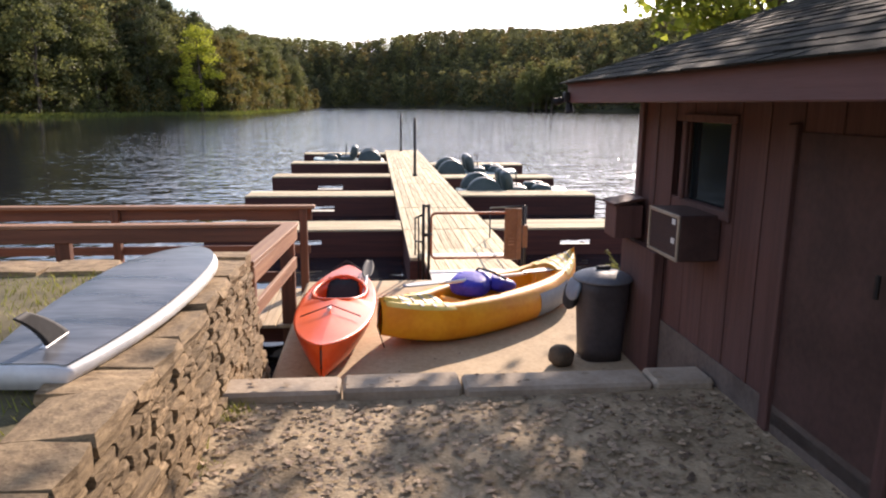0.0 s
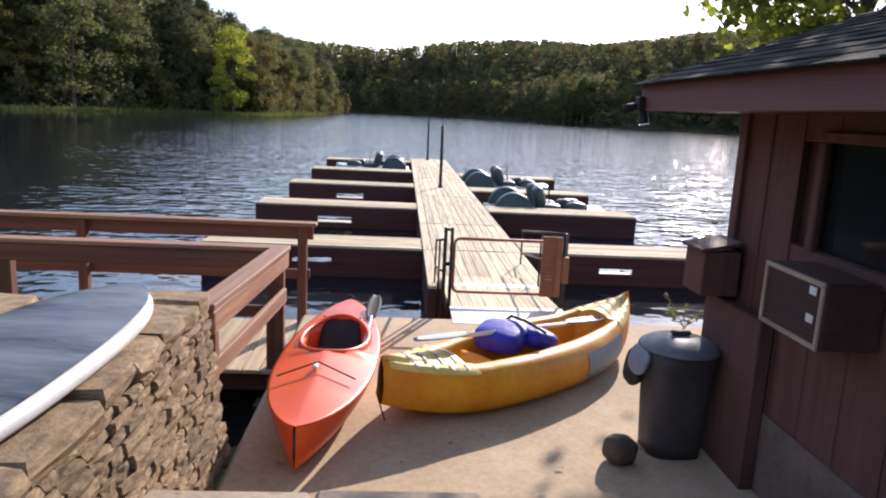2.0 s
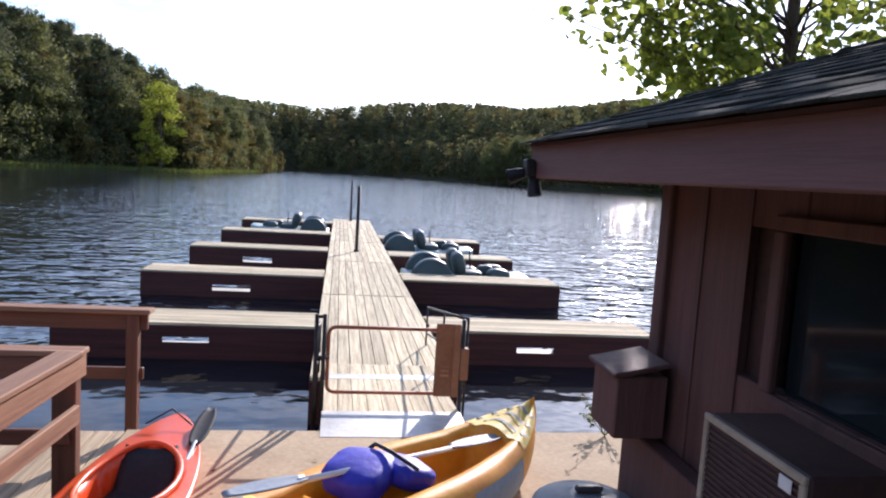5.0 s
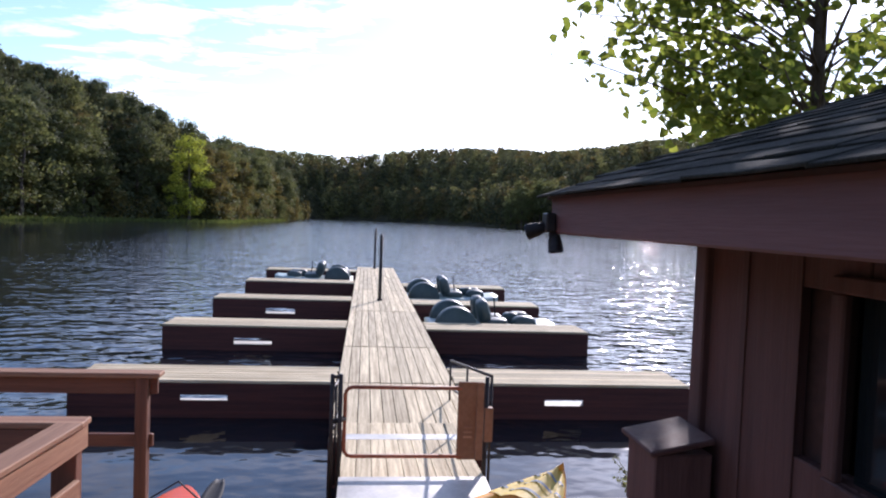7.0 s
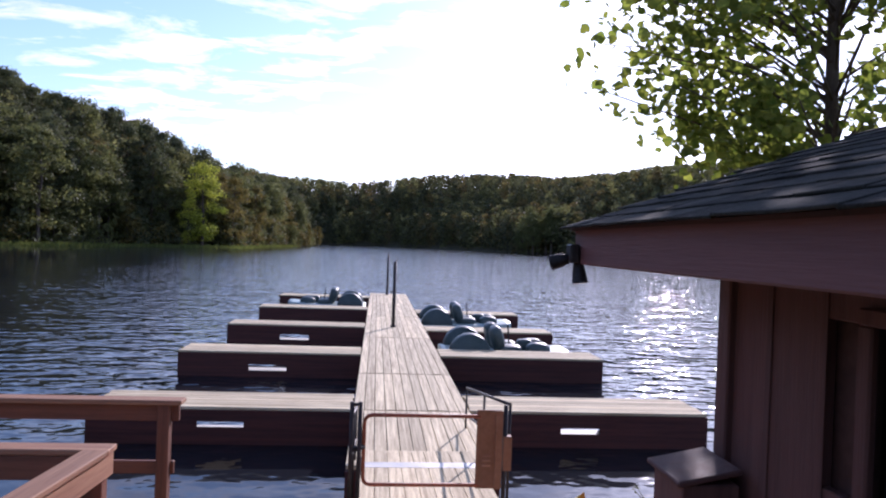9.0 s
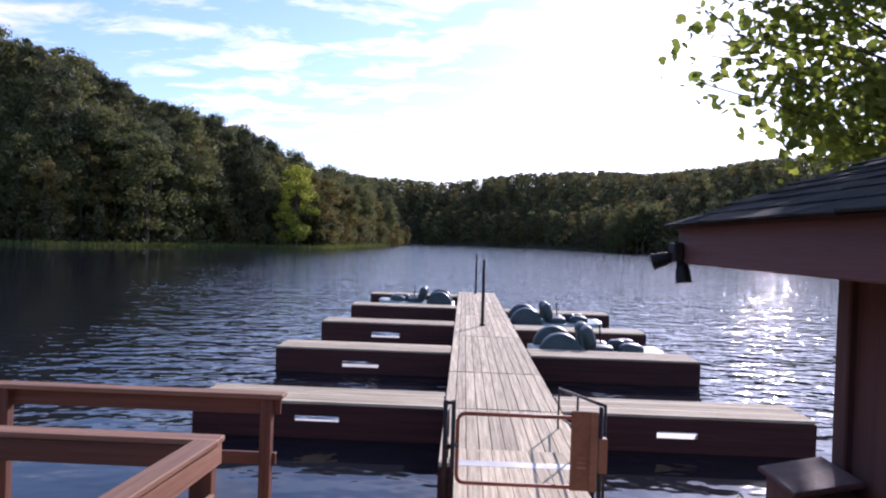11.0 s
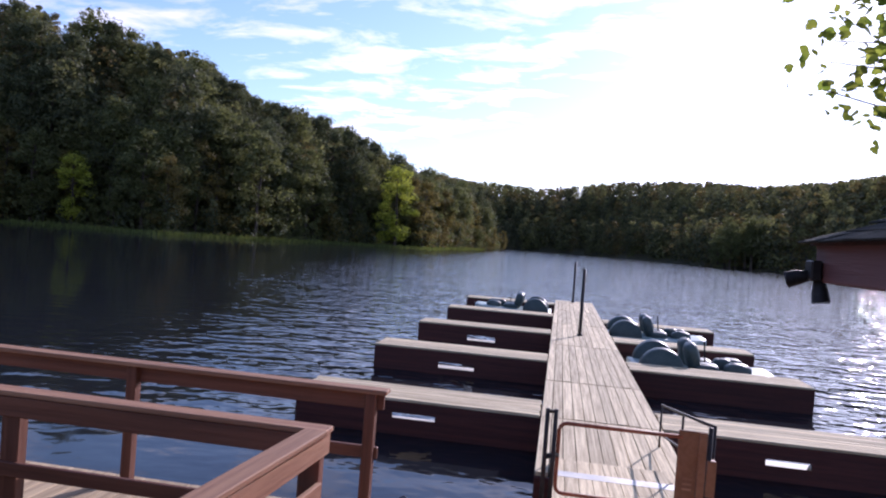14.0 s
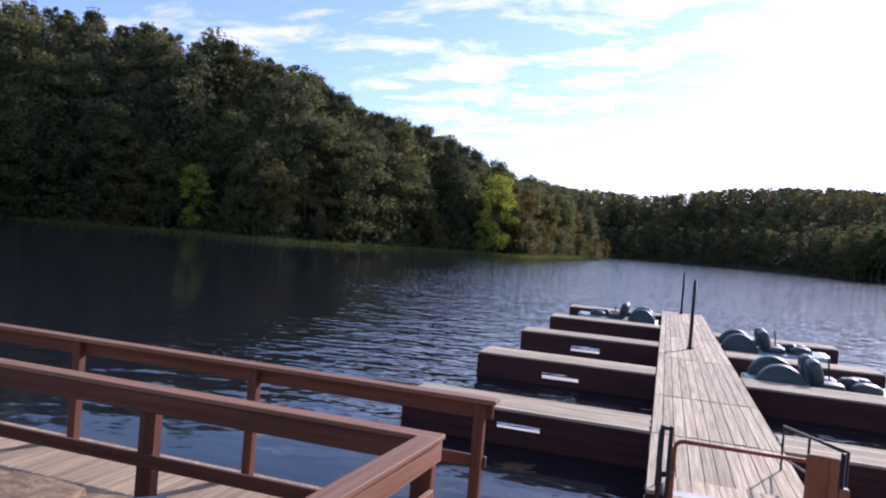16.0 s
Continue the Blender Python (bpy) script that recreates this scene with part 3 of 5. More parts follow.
def main_dock():
    dock = thing("dock", (0, 19, WATER), "long floating dock of weathered grey planks", "dock")
    seams = [6.97, 9.35, 12.0, 16.6, 21.3, 26.0, DOCK_END]
    n, half = 11, 0.79
    w = 2 * half / n
    rng = random.Random(11)
    for a, b in zip(seams, seams[1:]):
        for k in range(n):
            x = -half + (k + 0.5) * w
            j = rng.uniform(0, 0.02)
            beam("plank", (x, a + 0.03 + j, -0.02 + rng.uniform(-0.004, 0.004)), (x, b - 0.03, -0.02), w - 0.010, 0.04, M["plank"], dock, bevel=0.002)
        if a > 7:
            beam("joint_strip", (-half, a, -0.016), (half, a, -0.016), 0.05, 0.02, M["walkway"], dock)
    for x in (-half + 0.02, half - 0.02):
        beam("side_skirt", (x, 7.02, -0.33), (x, DOCK_END, -0.33), 0.04, 0.57, M["skirt"], dock)
    for y in (6.99, DOCK_END):
        beam("end_skirt", (-half, y, -0.33), (half, y, -0.33), 0.04, 0.57, M["skirt"], dock)


def mooring_pole(x, y, top):
    pole = thing("mooring_pole", (x, y, 0), "slim dark steel pole standing through the dock", "pole", "poles on the dock")
    part("pipe", tube_bm([(x, y, -1.0), (x, y, top)], 0.045, 12), M["steel"], pole, smooth=True)
    part("collar", tube_bm([(x, y, 0.0), (x, y, 0.05)], 0.075, 12), M["steel"], pole, smooth=True)


def gangway():
    ramp = thing("gangway", (0, 6.2, PATIO), "short plank gangway with galvanised lip onto the landing", "gangway")
    y0, z0, y1, z1 = 5.42, 0.165, 7.35, 0.035
    x0, x1, n = -0.63, 0.535, 9
    w = (x1 - x0) / n
    for k in range(n):
        x = x0 + (k + 0.5) * w
        beam("plank", (x, y0, z0), (x, y1, z1), w - 0.005, 0.04, M["plank"], ramp, bevel=0.002)
    for x in (x0 + 0.03, x1 - 0.03):
        beam("stringer", (x, y0 + 0.5, z0 - 0.13), (x, y1 - 0.38, z1 - 0.055 + 0.03), 0.05, 0.1, M["skirt"], ramp)
    beam("strap", ((x0 + x1) / 2 - 0.58, 6.72, 0.102), ((x0 + x1) / 2 + 0.58, 6.72, 0.102), 0.16, 0.006, M["plate"], ramp, "flat grey metal strap")
    bm = bmesh.new()
    lip = [(x0, 4.90, PATIO + 0.004), (x1, 4.90, PATIO + 0.004), (x1, 5.42, z0 + 0.03), (x0, 5.42, z0 + 0.03)]
    top = [bm.verts.new(p) for p in lip]
    low = [bm.verts.new((p[0], p[1], p[2] - 0.006)) for p in lip]
    bm.faces.new(top)
    bm.faces.new(low[::-1])
    for k in range(4):
        bm.faces.new((top[k], low[k], low[(k + 1) % 4], top[(k + 1) % 4]))
    part("lip", bm, M["plate"], ramp, "pale scuffed metal lip")


def handrail(x, ya, za, yb, zb):
    rail = thing("handrail", (x, ya, 0), "dark steel handrail beside the gangway", "handrail", "gangway handrails")
    part("bar", tube_bm([(x, ya, za), (x, yb, zb)], 0.014, 8), M["steel"], rail, smooth=True)
    part("middle_bar", tube_bm([(x, ya, za - 0.34), (x, yb, zb - 0.34)], 0.013, 8), M["steel"], rail, smooth=True)
    for t in (0.0, 0.5, 1.0):
        y, z = ya + (yb - ya) * t, za + (zb - za) * t
        part("upright", tube_bm([(x, y, -0.25 if y < 6.9 else 0.0), (x, y, z)], 0.012, 8), M["steel"], rail, smooth=True)


def gate():
    y = 5.55
    g = thing("gate", (-0.1, y, 0.2), "closed rusty orange pipe gate with brown sheet panel", "gate")
    x0, x1, za, zb, r = -0.60, 0.34, 0.315, 0.875, 0.06
    loop = [(x1, y, zb)]
    for cx, cz, a0 in ((x0 + r, zb - r, 90), (x0 + r, za + r, 180)):
        loop += [(cx + r * math.cos(radians(a0 + d)), y, cz + r * math.sin(radians(a0 + d))) for d in (0, 30, 60, 90)]
    loop += [(x1, y, za)]
    part("pipe_frame", tube_bm(loop, 0.016, 8), M["rust"], g, smooth=True)
    p = box("panel", (0.31, y - 0.012, 0.29), (0.515, y + 0.012, 0.93), M["sign"], g, "brown painted sheet panel")
    box("rib", (0.46, y - 0.03, 0.29), (0.52, y - 0.012, 0.93), M["sign"], p)
    for z in (0.55, 0.51, 0.47):
        box("bar", (0.36, y - 0.016, z), (0.43, y - 0.012, z + 0.016), M["raw"], p)
    box("latch_box", (0.53, y - 0.03, 0.44), (0.60, y + 0.04, 0.72), M["sign"], g)
    for x in (-0.70, -0.635):
        part("post", tube_bm([(x, 5.45, PATIO - 0.2), (x, 5.45, 1.0)], 0.018, 8), M["steel"], g, smooth=True)
    part("hinge", tube_bm([(-0.7, 5.45, 0.62), (-0.60, y, 0.62)], 0.022, 8), M["steel"], g, smooth=True)
    part("hinge", tube_bm([(-0.7, 5.45, 0.98), (-0.635, 5.45, 0.98)], 0.014, 8), M["steel"], g, smooth=True)
    part("post", tube_bm([(0.545, y, -0.6), (0.545, y, 0.97)], 0.018, 8), M["steel"], g, smooth=True)


main_dock()
L_HOLES = [(-2.84, 0.61, -0.275, -0.195), (-3.0, 0.74, -0.385, -0.255), (-3.01, 0.75, -0.40, -0.25), None, None]
R_HOLES = [(2.08, 0.56, -0.315, -0.225), None, None, None]
for y, hole in zip((9.40, 14.05, 18.6, 23.5, 28.4), L_HOLES):
    finger(-4.36 if y > 10 else -4.25, -0.80, y, y + 0.95, hole)
for y, hole in zip((9.42, 14.05, 18.25, 22.9), R_HOLES):
    finger(0.80, 4.2, y, y + 0.95, hole)
mooring_pole(-0.05, 18.75, 1.76)
mooring_pole(-0.05, 30.3, 1.72)
gangway()
handrail(0.62, 8.5, 0.50, 5.75, 0.93)
handrail(-0.70, 7.2, 0.55, 5.6, 0.85)
gate()


# ---- shed ----
SX, SY, EX, EY, EZ = 0.84, 2.56, 0.32, 2.9, 2.2


def shed():
    base = DIRT - 0.35
    house = thing("shed", (2.6, -1.5, DIRT), "small dark red boat-rental shed with low shingled roof", "shed")
    y0, x1, pitch = -7.5, 4.6, 0.35
    xm = (SX + x1) / 2
    ridge = EZ + 0.1 + pitch * (xm - EX)
    # side wall of upright boards, with the window's opening
    win = (1.12, 1.72, 1.56, 2.08)
    y = SY
    rng = random.Random(2)
    panel = thing("wall_shed", (SX, -2.5, DIRT), "dark red upright board wall of the shed", "wall", kind="structure")
    while y > y0:
        w = 0.30
        a, b = y - w + 0.006, y
        for lo, hi in (((base, win[2]), (win[3], EZ + 0.1)) if a < win[1] - 0.02 and b > win[0] + 0.02 else ((base, EZ + 0.1),)):
            box("board", (SX, a, lo), (SX + 0.04 + rng.uniform(0, 0.004), b, hi), M["shed"], panel, bevel=0.004)
        if not (win[0] - 0.06 < b < win[1] + 0.06):
            box("batten", (SX - 0.007, b - 0.016, base), (SX - 0.001, b + 0.016, EZ + 0.1), M["shed"], panel, bevel=0.003)
        y -= w
    box("lining", (SX + 0.045, y0, base), (SX + 0.08, 1.05, EZ + 0.1), M["shed_dark"], panel)
    box("lining", (SX + 0.045, 1.80, base), (SX + 0.08, SY - 0.01, EZ + 0.1), M["shed_dark"], panel)
    for lo, hi in ((base, win[2]), (win[3], EZ + 0.1)):
        box("lining", (SX + 0.046, 1.05, lo), (SX + 0.08, 1.80, hi), M["shed_dark"], panel)
    box("corner_trim", (SX - 0.03, SY - 0.06, base), (SX + 0.05, SY + 0.03, EZ + 0.02), M["shed"], house)
    # gable wall over the landing and the far walls
    prof = [(SX + 0.05, base), (x1, base), (x1, EZ + 0.16), (xm, ridge - 0.05), (SX + 0.05, EZ + 0.16)]
    for yy in (SY, y0):
        bm = bmesh.new()
        f = [bm.verts.new((x, yy, z)) for x, z in prof]
        g = [bm.verts.new((x, yy - 0.08 if yy > 0 else yy + 0.08, z)) for x, z in prof]
        bm.faces.new(f)
        bm.faces.new(g[::-1])
        for k in range(5):
            bm.faces.new((f[k], g[k], g[(k + 1) % 5], f[(k + 1) % 5]))
        part("gable_wall", bm, M["shed"], house)
    box("back_wall", (x1 - 0.08, y0 + 0.09, base), (x1, SY - 0.09, EZ + 0.1), M["shed"], house)
    box("plinth", (SX - 0.012, y0, DIRT - 0.3), (SX - 0.002, SY, DIRT + 0.16), M["block"], house)
    box("lower_wall", (SX - 0.095, 1.95, PATIO), (SX - 0.014, SY + 0.07, 1.13), M["shed"], house, "boarded lower wall beside the landing")
    # window over the air conditioner
    w = thing("window_1", (SX, 1.42, 1.56), "small dark window with plain red-brown frame", "window", kind="structure")
    box("pane", (SX + 0.028, win[0], win[2]), (SX + 0.034, win[1], win[3]), M["pane"], w, "dark reflecting glass")
    for lo, hi in (((win[0] - 0.06, win[2] - 0.06), (win[1] + 0.06, win[2])), ((win[0] - 0.06, win[3]), (win[1] + 0.06, win[3] + 0.05)),
                   ((win[0] - 0.06, win[2]), (win[0], win[3])), ((win[1], win[2]), (win[1] + 0.06, win[3]))):
        box("window_frame", (SX - 0.03, lo[0], lo[1]), (SX - 0.002, hi[0], hi[1]), M["shed"], w)
    # a door jamb further along the wall
    d = thing("door_1", (SX, 0.2, DIRT), "closed dark red plank door of the shed", "door", kind="structure")
    box("leaf", (SX - 0.012, -0.35, DIRT + 0.05), (SX - 0.004, 0.45, 2.06), M["shed_dark"], d)
    for y in (0.45, -0.43):
        box("jamb", (SX - 0.04, y, DIRT), (SX - 0.003, y + 0.08, 2.1), M["shed"], d)
    part("door_handle", tube_bm([(SX - 0.05, -0.25, 1.4), (SX - 0.05, -0.25, 1.5)], 0.012, 8), M["steel"], d)
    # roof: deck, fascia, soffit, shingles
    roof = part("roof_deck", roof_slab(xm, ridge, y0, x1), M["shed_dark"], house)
    beam("fascia", (EX, y0 - 0.3, EZ + 0.075), (EX, EY, EZ + 0.075), 0.03, 0.15, M["fascia"], house, "faded red fascia board")
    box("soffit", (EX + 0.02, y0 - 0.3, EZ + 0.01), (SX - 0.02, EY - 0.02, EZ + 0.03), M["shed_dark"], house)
    beam("rake_board", (EX, EY, EZ + 0.10), (xm, EY, ridge + 0.02), 0.03, 0.13, M["fascia"], house)
    return roof


def roof_slab(xm, ridge, y0, x1):
    bm = bmesh.new()
    ex2 = x1 + (SX - EX)
    z = EZ + 0.155
    prof = [(EX - 0.03, z), (xm, ridge + 0.08), (ex2, z), (ex2, z - 0.04), (xm, ridge + 0.04), (EX - 0.03, z - 0.012)]
    a = [bm.verts.new((x, EY + 0.03, zz)) for x, zz in prof]
    b = [bm.verts.new((x, y0 - 0.3, zz)) for x, zz in prof]
    for k in range(6):
        bm.faces.new((a[k], b[k], b[(k + 1) % 6], a[(k + 1) % 6]))
    for r in (a, b):
        bm.faces.new((r[0], r[1], r[4], r[5]))
        bm.faces.new((r[1], r[2], r[3], r[4]))
    return bm


def shingles(house):
    """Overlapping shingle tabs on the slope that the camera passes; those by the eave's far corner are parts."""
    xm = (SX + 4.6) / 2
    ridge = EZ + 0.1 + 0.35 * (xm - EX)
    z0 = EZ + 0.155
    slope = math.atan2(ridge + 0.08 - z0, xm - EX + 0.03)
    rng = random.Random(4)
    tabs = [mesh_of(box_bm(0.19, 0.225 + 0.01 * k, 0.009, 0.002), "shingle", M["shingle"]) for k in range(3)]
    rest, count = bmesh.new(), 0
    for row in range(17):
        s = -0.03 + row * 0.14
        y = EY + 0.05 - (row % 2) * 0.12
        while y > -3.5:
            mid = Vector((EX - 0.03 + (s + 0.08) * math.cos(slope), y - 0.115, z0 + (s + 0.08) * math.sin(slope) + 0.012))
            m = Matrix.Translation(mid) @ pose(0, 0, 0, rng.uniform(-1, 1), -math.degrees(slope) + 2.5 + rng.uniform(-1.2, 1.2), rng.uniform(-1.5, 1.5))
            if y > 0.2 and count < 290:
                place(new("shingle", tabs[rng.randrange(3)]), m, house)
                count += 1
            else:
                made = bmesh.ops.create_cube(rest, size=1, matrix=m @ Matrix.Diagonal((0.19, 0.228, 0.009, 1)))
            y -= 0.235
    tagged(part("far_shingles", rest, M["shingle"], house), kind="stuff")


shed_roof = shed()


def air_conditioner():
    ac = thing("air_conditioner", (0.68, 1.42, 1.25), "old box air conditioner sticking out of the shed wall", "air conditioner")
    x0, x1, y0, y1, z0, z1 = 0.575, SX - 0.002, 1.18, 1.65, 1.235, 1.525
    box("case", (x0, y0, z0), (x1, y1, z1), M["shed_dark"], ac, "dark painted metal case", 0.01)
    f = 0.022
    for lo, hi in (((y0, z0), (y1, z0 + f)), ((y0, z1 - f), (y1, z1)), ((y0, z0 + f), (y0 + f, z1 - f)), ((y1 - f, z0 + f), (y1, z1 - f))):
        box("rim", (x0 - 0.014, lo[0], lo[1]), (x0 - 0.001, hi[0], hi[1]), M["kerb"], ac, "pale worn rim", 0.003)
    z = z0 + 0.04
    while z < z1 - 0.03:
        box("slat", (x0 - 0.008, y0 + f, z), (x0 - 0.001, y1 - f, z + 0.008), M["shed_dark"], ac, bevel=0.001)
        z += 0.018
    for z in (1.46, 1.34):
        box("tag", (x0 - 0.012, y0 + 0.05, z), (x0 - 0.008, y0 + 0.10, z + 0.035), M["white"], ac, "small torn white tag", 0.001)


def meter_box():
    b = thing("meter_box", (0.7, 2.45, 1.2), "dark red wooden box with sloping lid on the shed wall", "box")
    box("body", (0.585, 2.36, 1.16), (SX - 0.035, 2.62, 1.42), M["shed"], b, "", 0.006)
    beam("lid", (0.56, 2.49, 1.425), (SX - 0.035, 2.49, 1.475), 0.30, 0.022, M["shed"], b, "sloping lid catching the sun")


def floodlight():
    f = thing("floodlight", (EX, EY - 0.06, EZ), "twin-headed outdoor floodlight under the roof corner", "floodlight")
    c = Vector((EX - 0.02, EY - 0.06, EZ + 0.035))
    box("junction_box", (c.x - 0.04, c.y - 0.04, c.z - 0.03), (c.x + 0.0, c.y + 0.04, c.z + 0.05), M["steel"], f)
    for way, name in ((Vector((-0.75, 0.35, -0.25)), "lamp_head"), (Vector((0.1, -0.15, -1.0)), "lamp_head")):
        way.normalize()
        a = c + way * 0.03
        head = part(name, tube_bm([a, a + way * 0.03, a + way * 0.035, a + way * 0.08, a + way * 0.083], 0.022, 12, taper=1.7), M["steel"], f, smooth=True)
        part("bracket", tube_bm([c, a + way * 0.01], 0.012, 6), M["steel"], f)
        part("lens", tube_bm([a + way * 0.084, a + way * 0.087], 0.033, 12), M["pane"], head)
    part("wire", tube_bm([(EX + 0.03, EY - 0.1, EZ), (EX + 0.2, EY - 0.2, EZ - 0.008), (SX - 0.06, SY + 0.04, EZ - 0.01)], 0.004, 6), M["steel"], f)


air_conditioner()
meter_box()
floodlight()


# ---- boats on the landing ----
def orange_kayak():
    bow, stern = Vector((-1.68, 1.99, PATIO)), Vector((-1.57, 4.54, PATIO))
    length = (stern - bow).length
    m = Matrix.Translation((bow + stern) / 2) @ Matrix.Rotation(math.atan2(stern.y - bow.y, stern.x - bow.x), 4, "Z")
    k = thing("kayak", (bow + stern) / 2, "glossy orange plastic sit-in kayak lying on the landing", "kayak")

    def half(u):
        return 0.345 * max(0.0, 1 - abs(u) ** 2.3) ** 0.75 + 0.006

    def surf(u, v):
        # v runs from 0 at the keel over one side, the deck ridge at 0.5, and back to 1
        s = 1 if v < 0.5 else -1
        q = v * 2 if v < 0.5 else (1 - v) * 2
        w = half(u)
        keel = 0.16 * max(0, abs(u) - 0.55) ** 1.6
        edge = 0.235 + 0.07 * abs(u) ** 2.5
        ridge = edge + 0.085 * (1 - abs(u) ** 3) * (1.15 if u < 0 else 0.8)
        if q < 0.55:
            t = q / 0.55
            y, z = w * (t ** 0.55), keel + (edge - keel) * t ** 1.9
        else:
            t = (q - 0.55) / 0.45
            y, z = w * (1 - t), edge + (ridge - edge) * (1 - (1 - t) ** (1.1 if u < -0.1 else 1.6)) * (w / 0.35) ** 0.5
        # the cockpit is open
        d = math.hypot((u - 0.22) / 0.335, y / 0.245)
        if q > 0.5 and d < 1:
            z = 0.05 + (z - 0.05) * smoothstep(0.90, 1.0, d)
        return (u * length / 2, s * y, z)

    us, vs = lin(-1, 1, 90), lin(0, 1, 73)[:-1]
    bm, _ = sheet_bm(surf, us, vs, True)
    bmesh.ops.remove_doubles(bm, verts=bm.verts, dist=0.0008)
    part("hull", bm, M["orange"], k, smooth=True, m=m)

    def rim(a):
        u, y = 0.22 + 0.335 * math.cos(a), 0.245 * math.sin(a)
        w = half(u)
        t = 1 - min(1, abs(y) / w)
        edge = 0.235 + 0.07 * abs(u) ** 2.5
        ridge = edge + 0.085 * (1 - abs(u) ** 3) * 0.85
        return (u * length / 2, y, edge + (ridge - edge) * (1 - (1 - t) ** 1.6) + 0.012)

    part("cockpit_rim", tube_bm([rim(2 * math.pi * q / 40) for q in range(40)], 0.017, 8, closed=True), M["orange"], k, smooth=True, m=m)
    seat = sheet_bm(lambda u, v: (0.30 + 0.35 * u + (0.12 * max(0, u - 0.7) if u > 0.7 else 0), 0.19 * v * (1 - 0.2 * u), 0.075 + 0.03 * v * v + 0.55 * max(0, u - 0.62)), lin(0, 1, 12), lin(-1, 1, 9))[0]
    s = part("seat", seat, M["black"], k, "black moulded seat", True, m)
    s.modifiers.new("thick", "SOLIDIFY").thickness = 0.02
    for u in (-0.46, 0.80):
        y = half(u) * 0.8
        z = 0.30 + 0.05 * abs(u)
        part("deck_cord", tube_bm([(u * length / 2, -y, z - 0.02), (u * length / 2 + 0.08, 0, z + 0.055), (u * length / 2, y, z - 0.02)], 0.006, 6), M["black"], k, m=m)
    part("deck_cleat", box_bm(0.07, 0.03, 0.03, 0.008), M["white"], k, "small pale cleat", m=m @ Matrix.Translation((-0.50, 0.02, 0.345)))
    part("toggle", tube_bm([(length / 2 - 0.02, -0.04, 0.26), (length / 2 - 0.02, 0.04, 0.26)], 0.012, 8), M["black"], k, "", True, m)
    part("keel_line", tube_bm([(-length / 2 - 0.004, 0, 0.26), (-length / 2 - 0.004, 0, 0.12)], 0.008, 6), M["black"], k, "", True, m)


def paddle(name, a, b, label, shaft, blade):
    p = thing(name, Vector(a), label, "paddle")
    a, b = Vector(a), Vector(b)
    part("shaft", tube_bm([a, b], 0.016, 10), M[shaft], p, smooth=True)
    way = (b - a).normalized()
    m = along(b - way * 0.05, b + way * 0.40)
    bm, _ = sheet_bm(lambda u, v: (u * 0.225, v * 0.06 * (1 - 0.55 * abs(u) ** 2.5), 0.012 * v * v), lin(-1, 1, 12), lin(-1, 1, 7))
    ob = part("blade", bm, M[blade], p, smooth=True, m=m)
    ob.modifiers.new("thick", "SOLIDIFY").thickness = 0.010
    m = along(a + way * 0.05, a - way * 0.40)
    ob2 = part("blade", ob.data, M[blade], p, m=m)
    ob2.modifiers.new("thick", "SOLIDIFY").thickness = 0.010


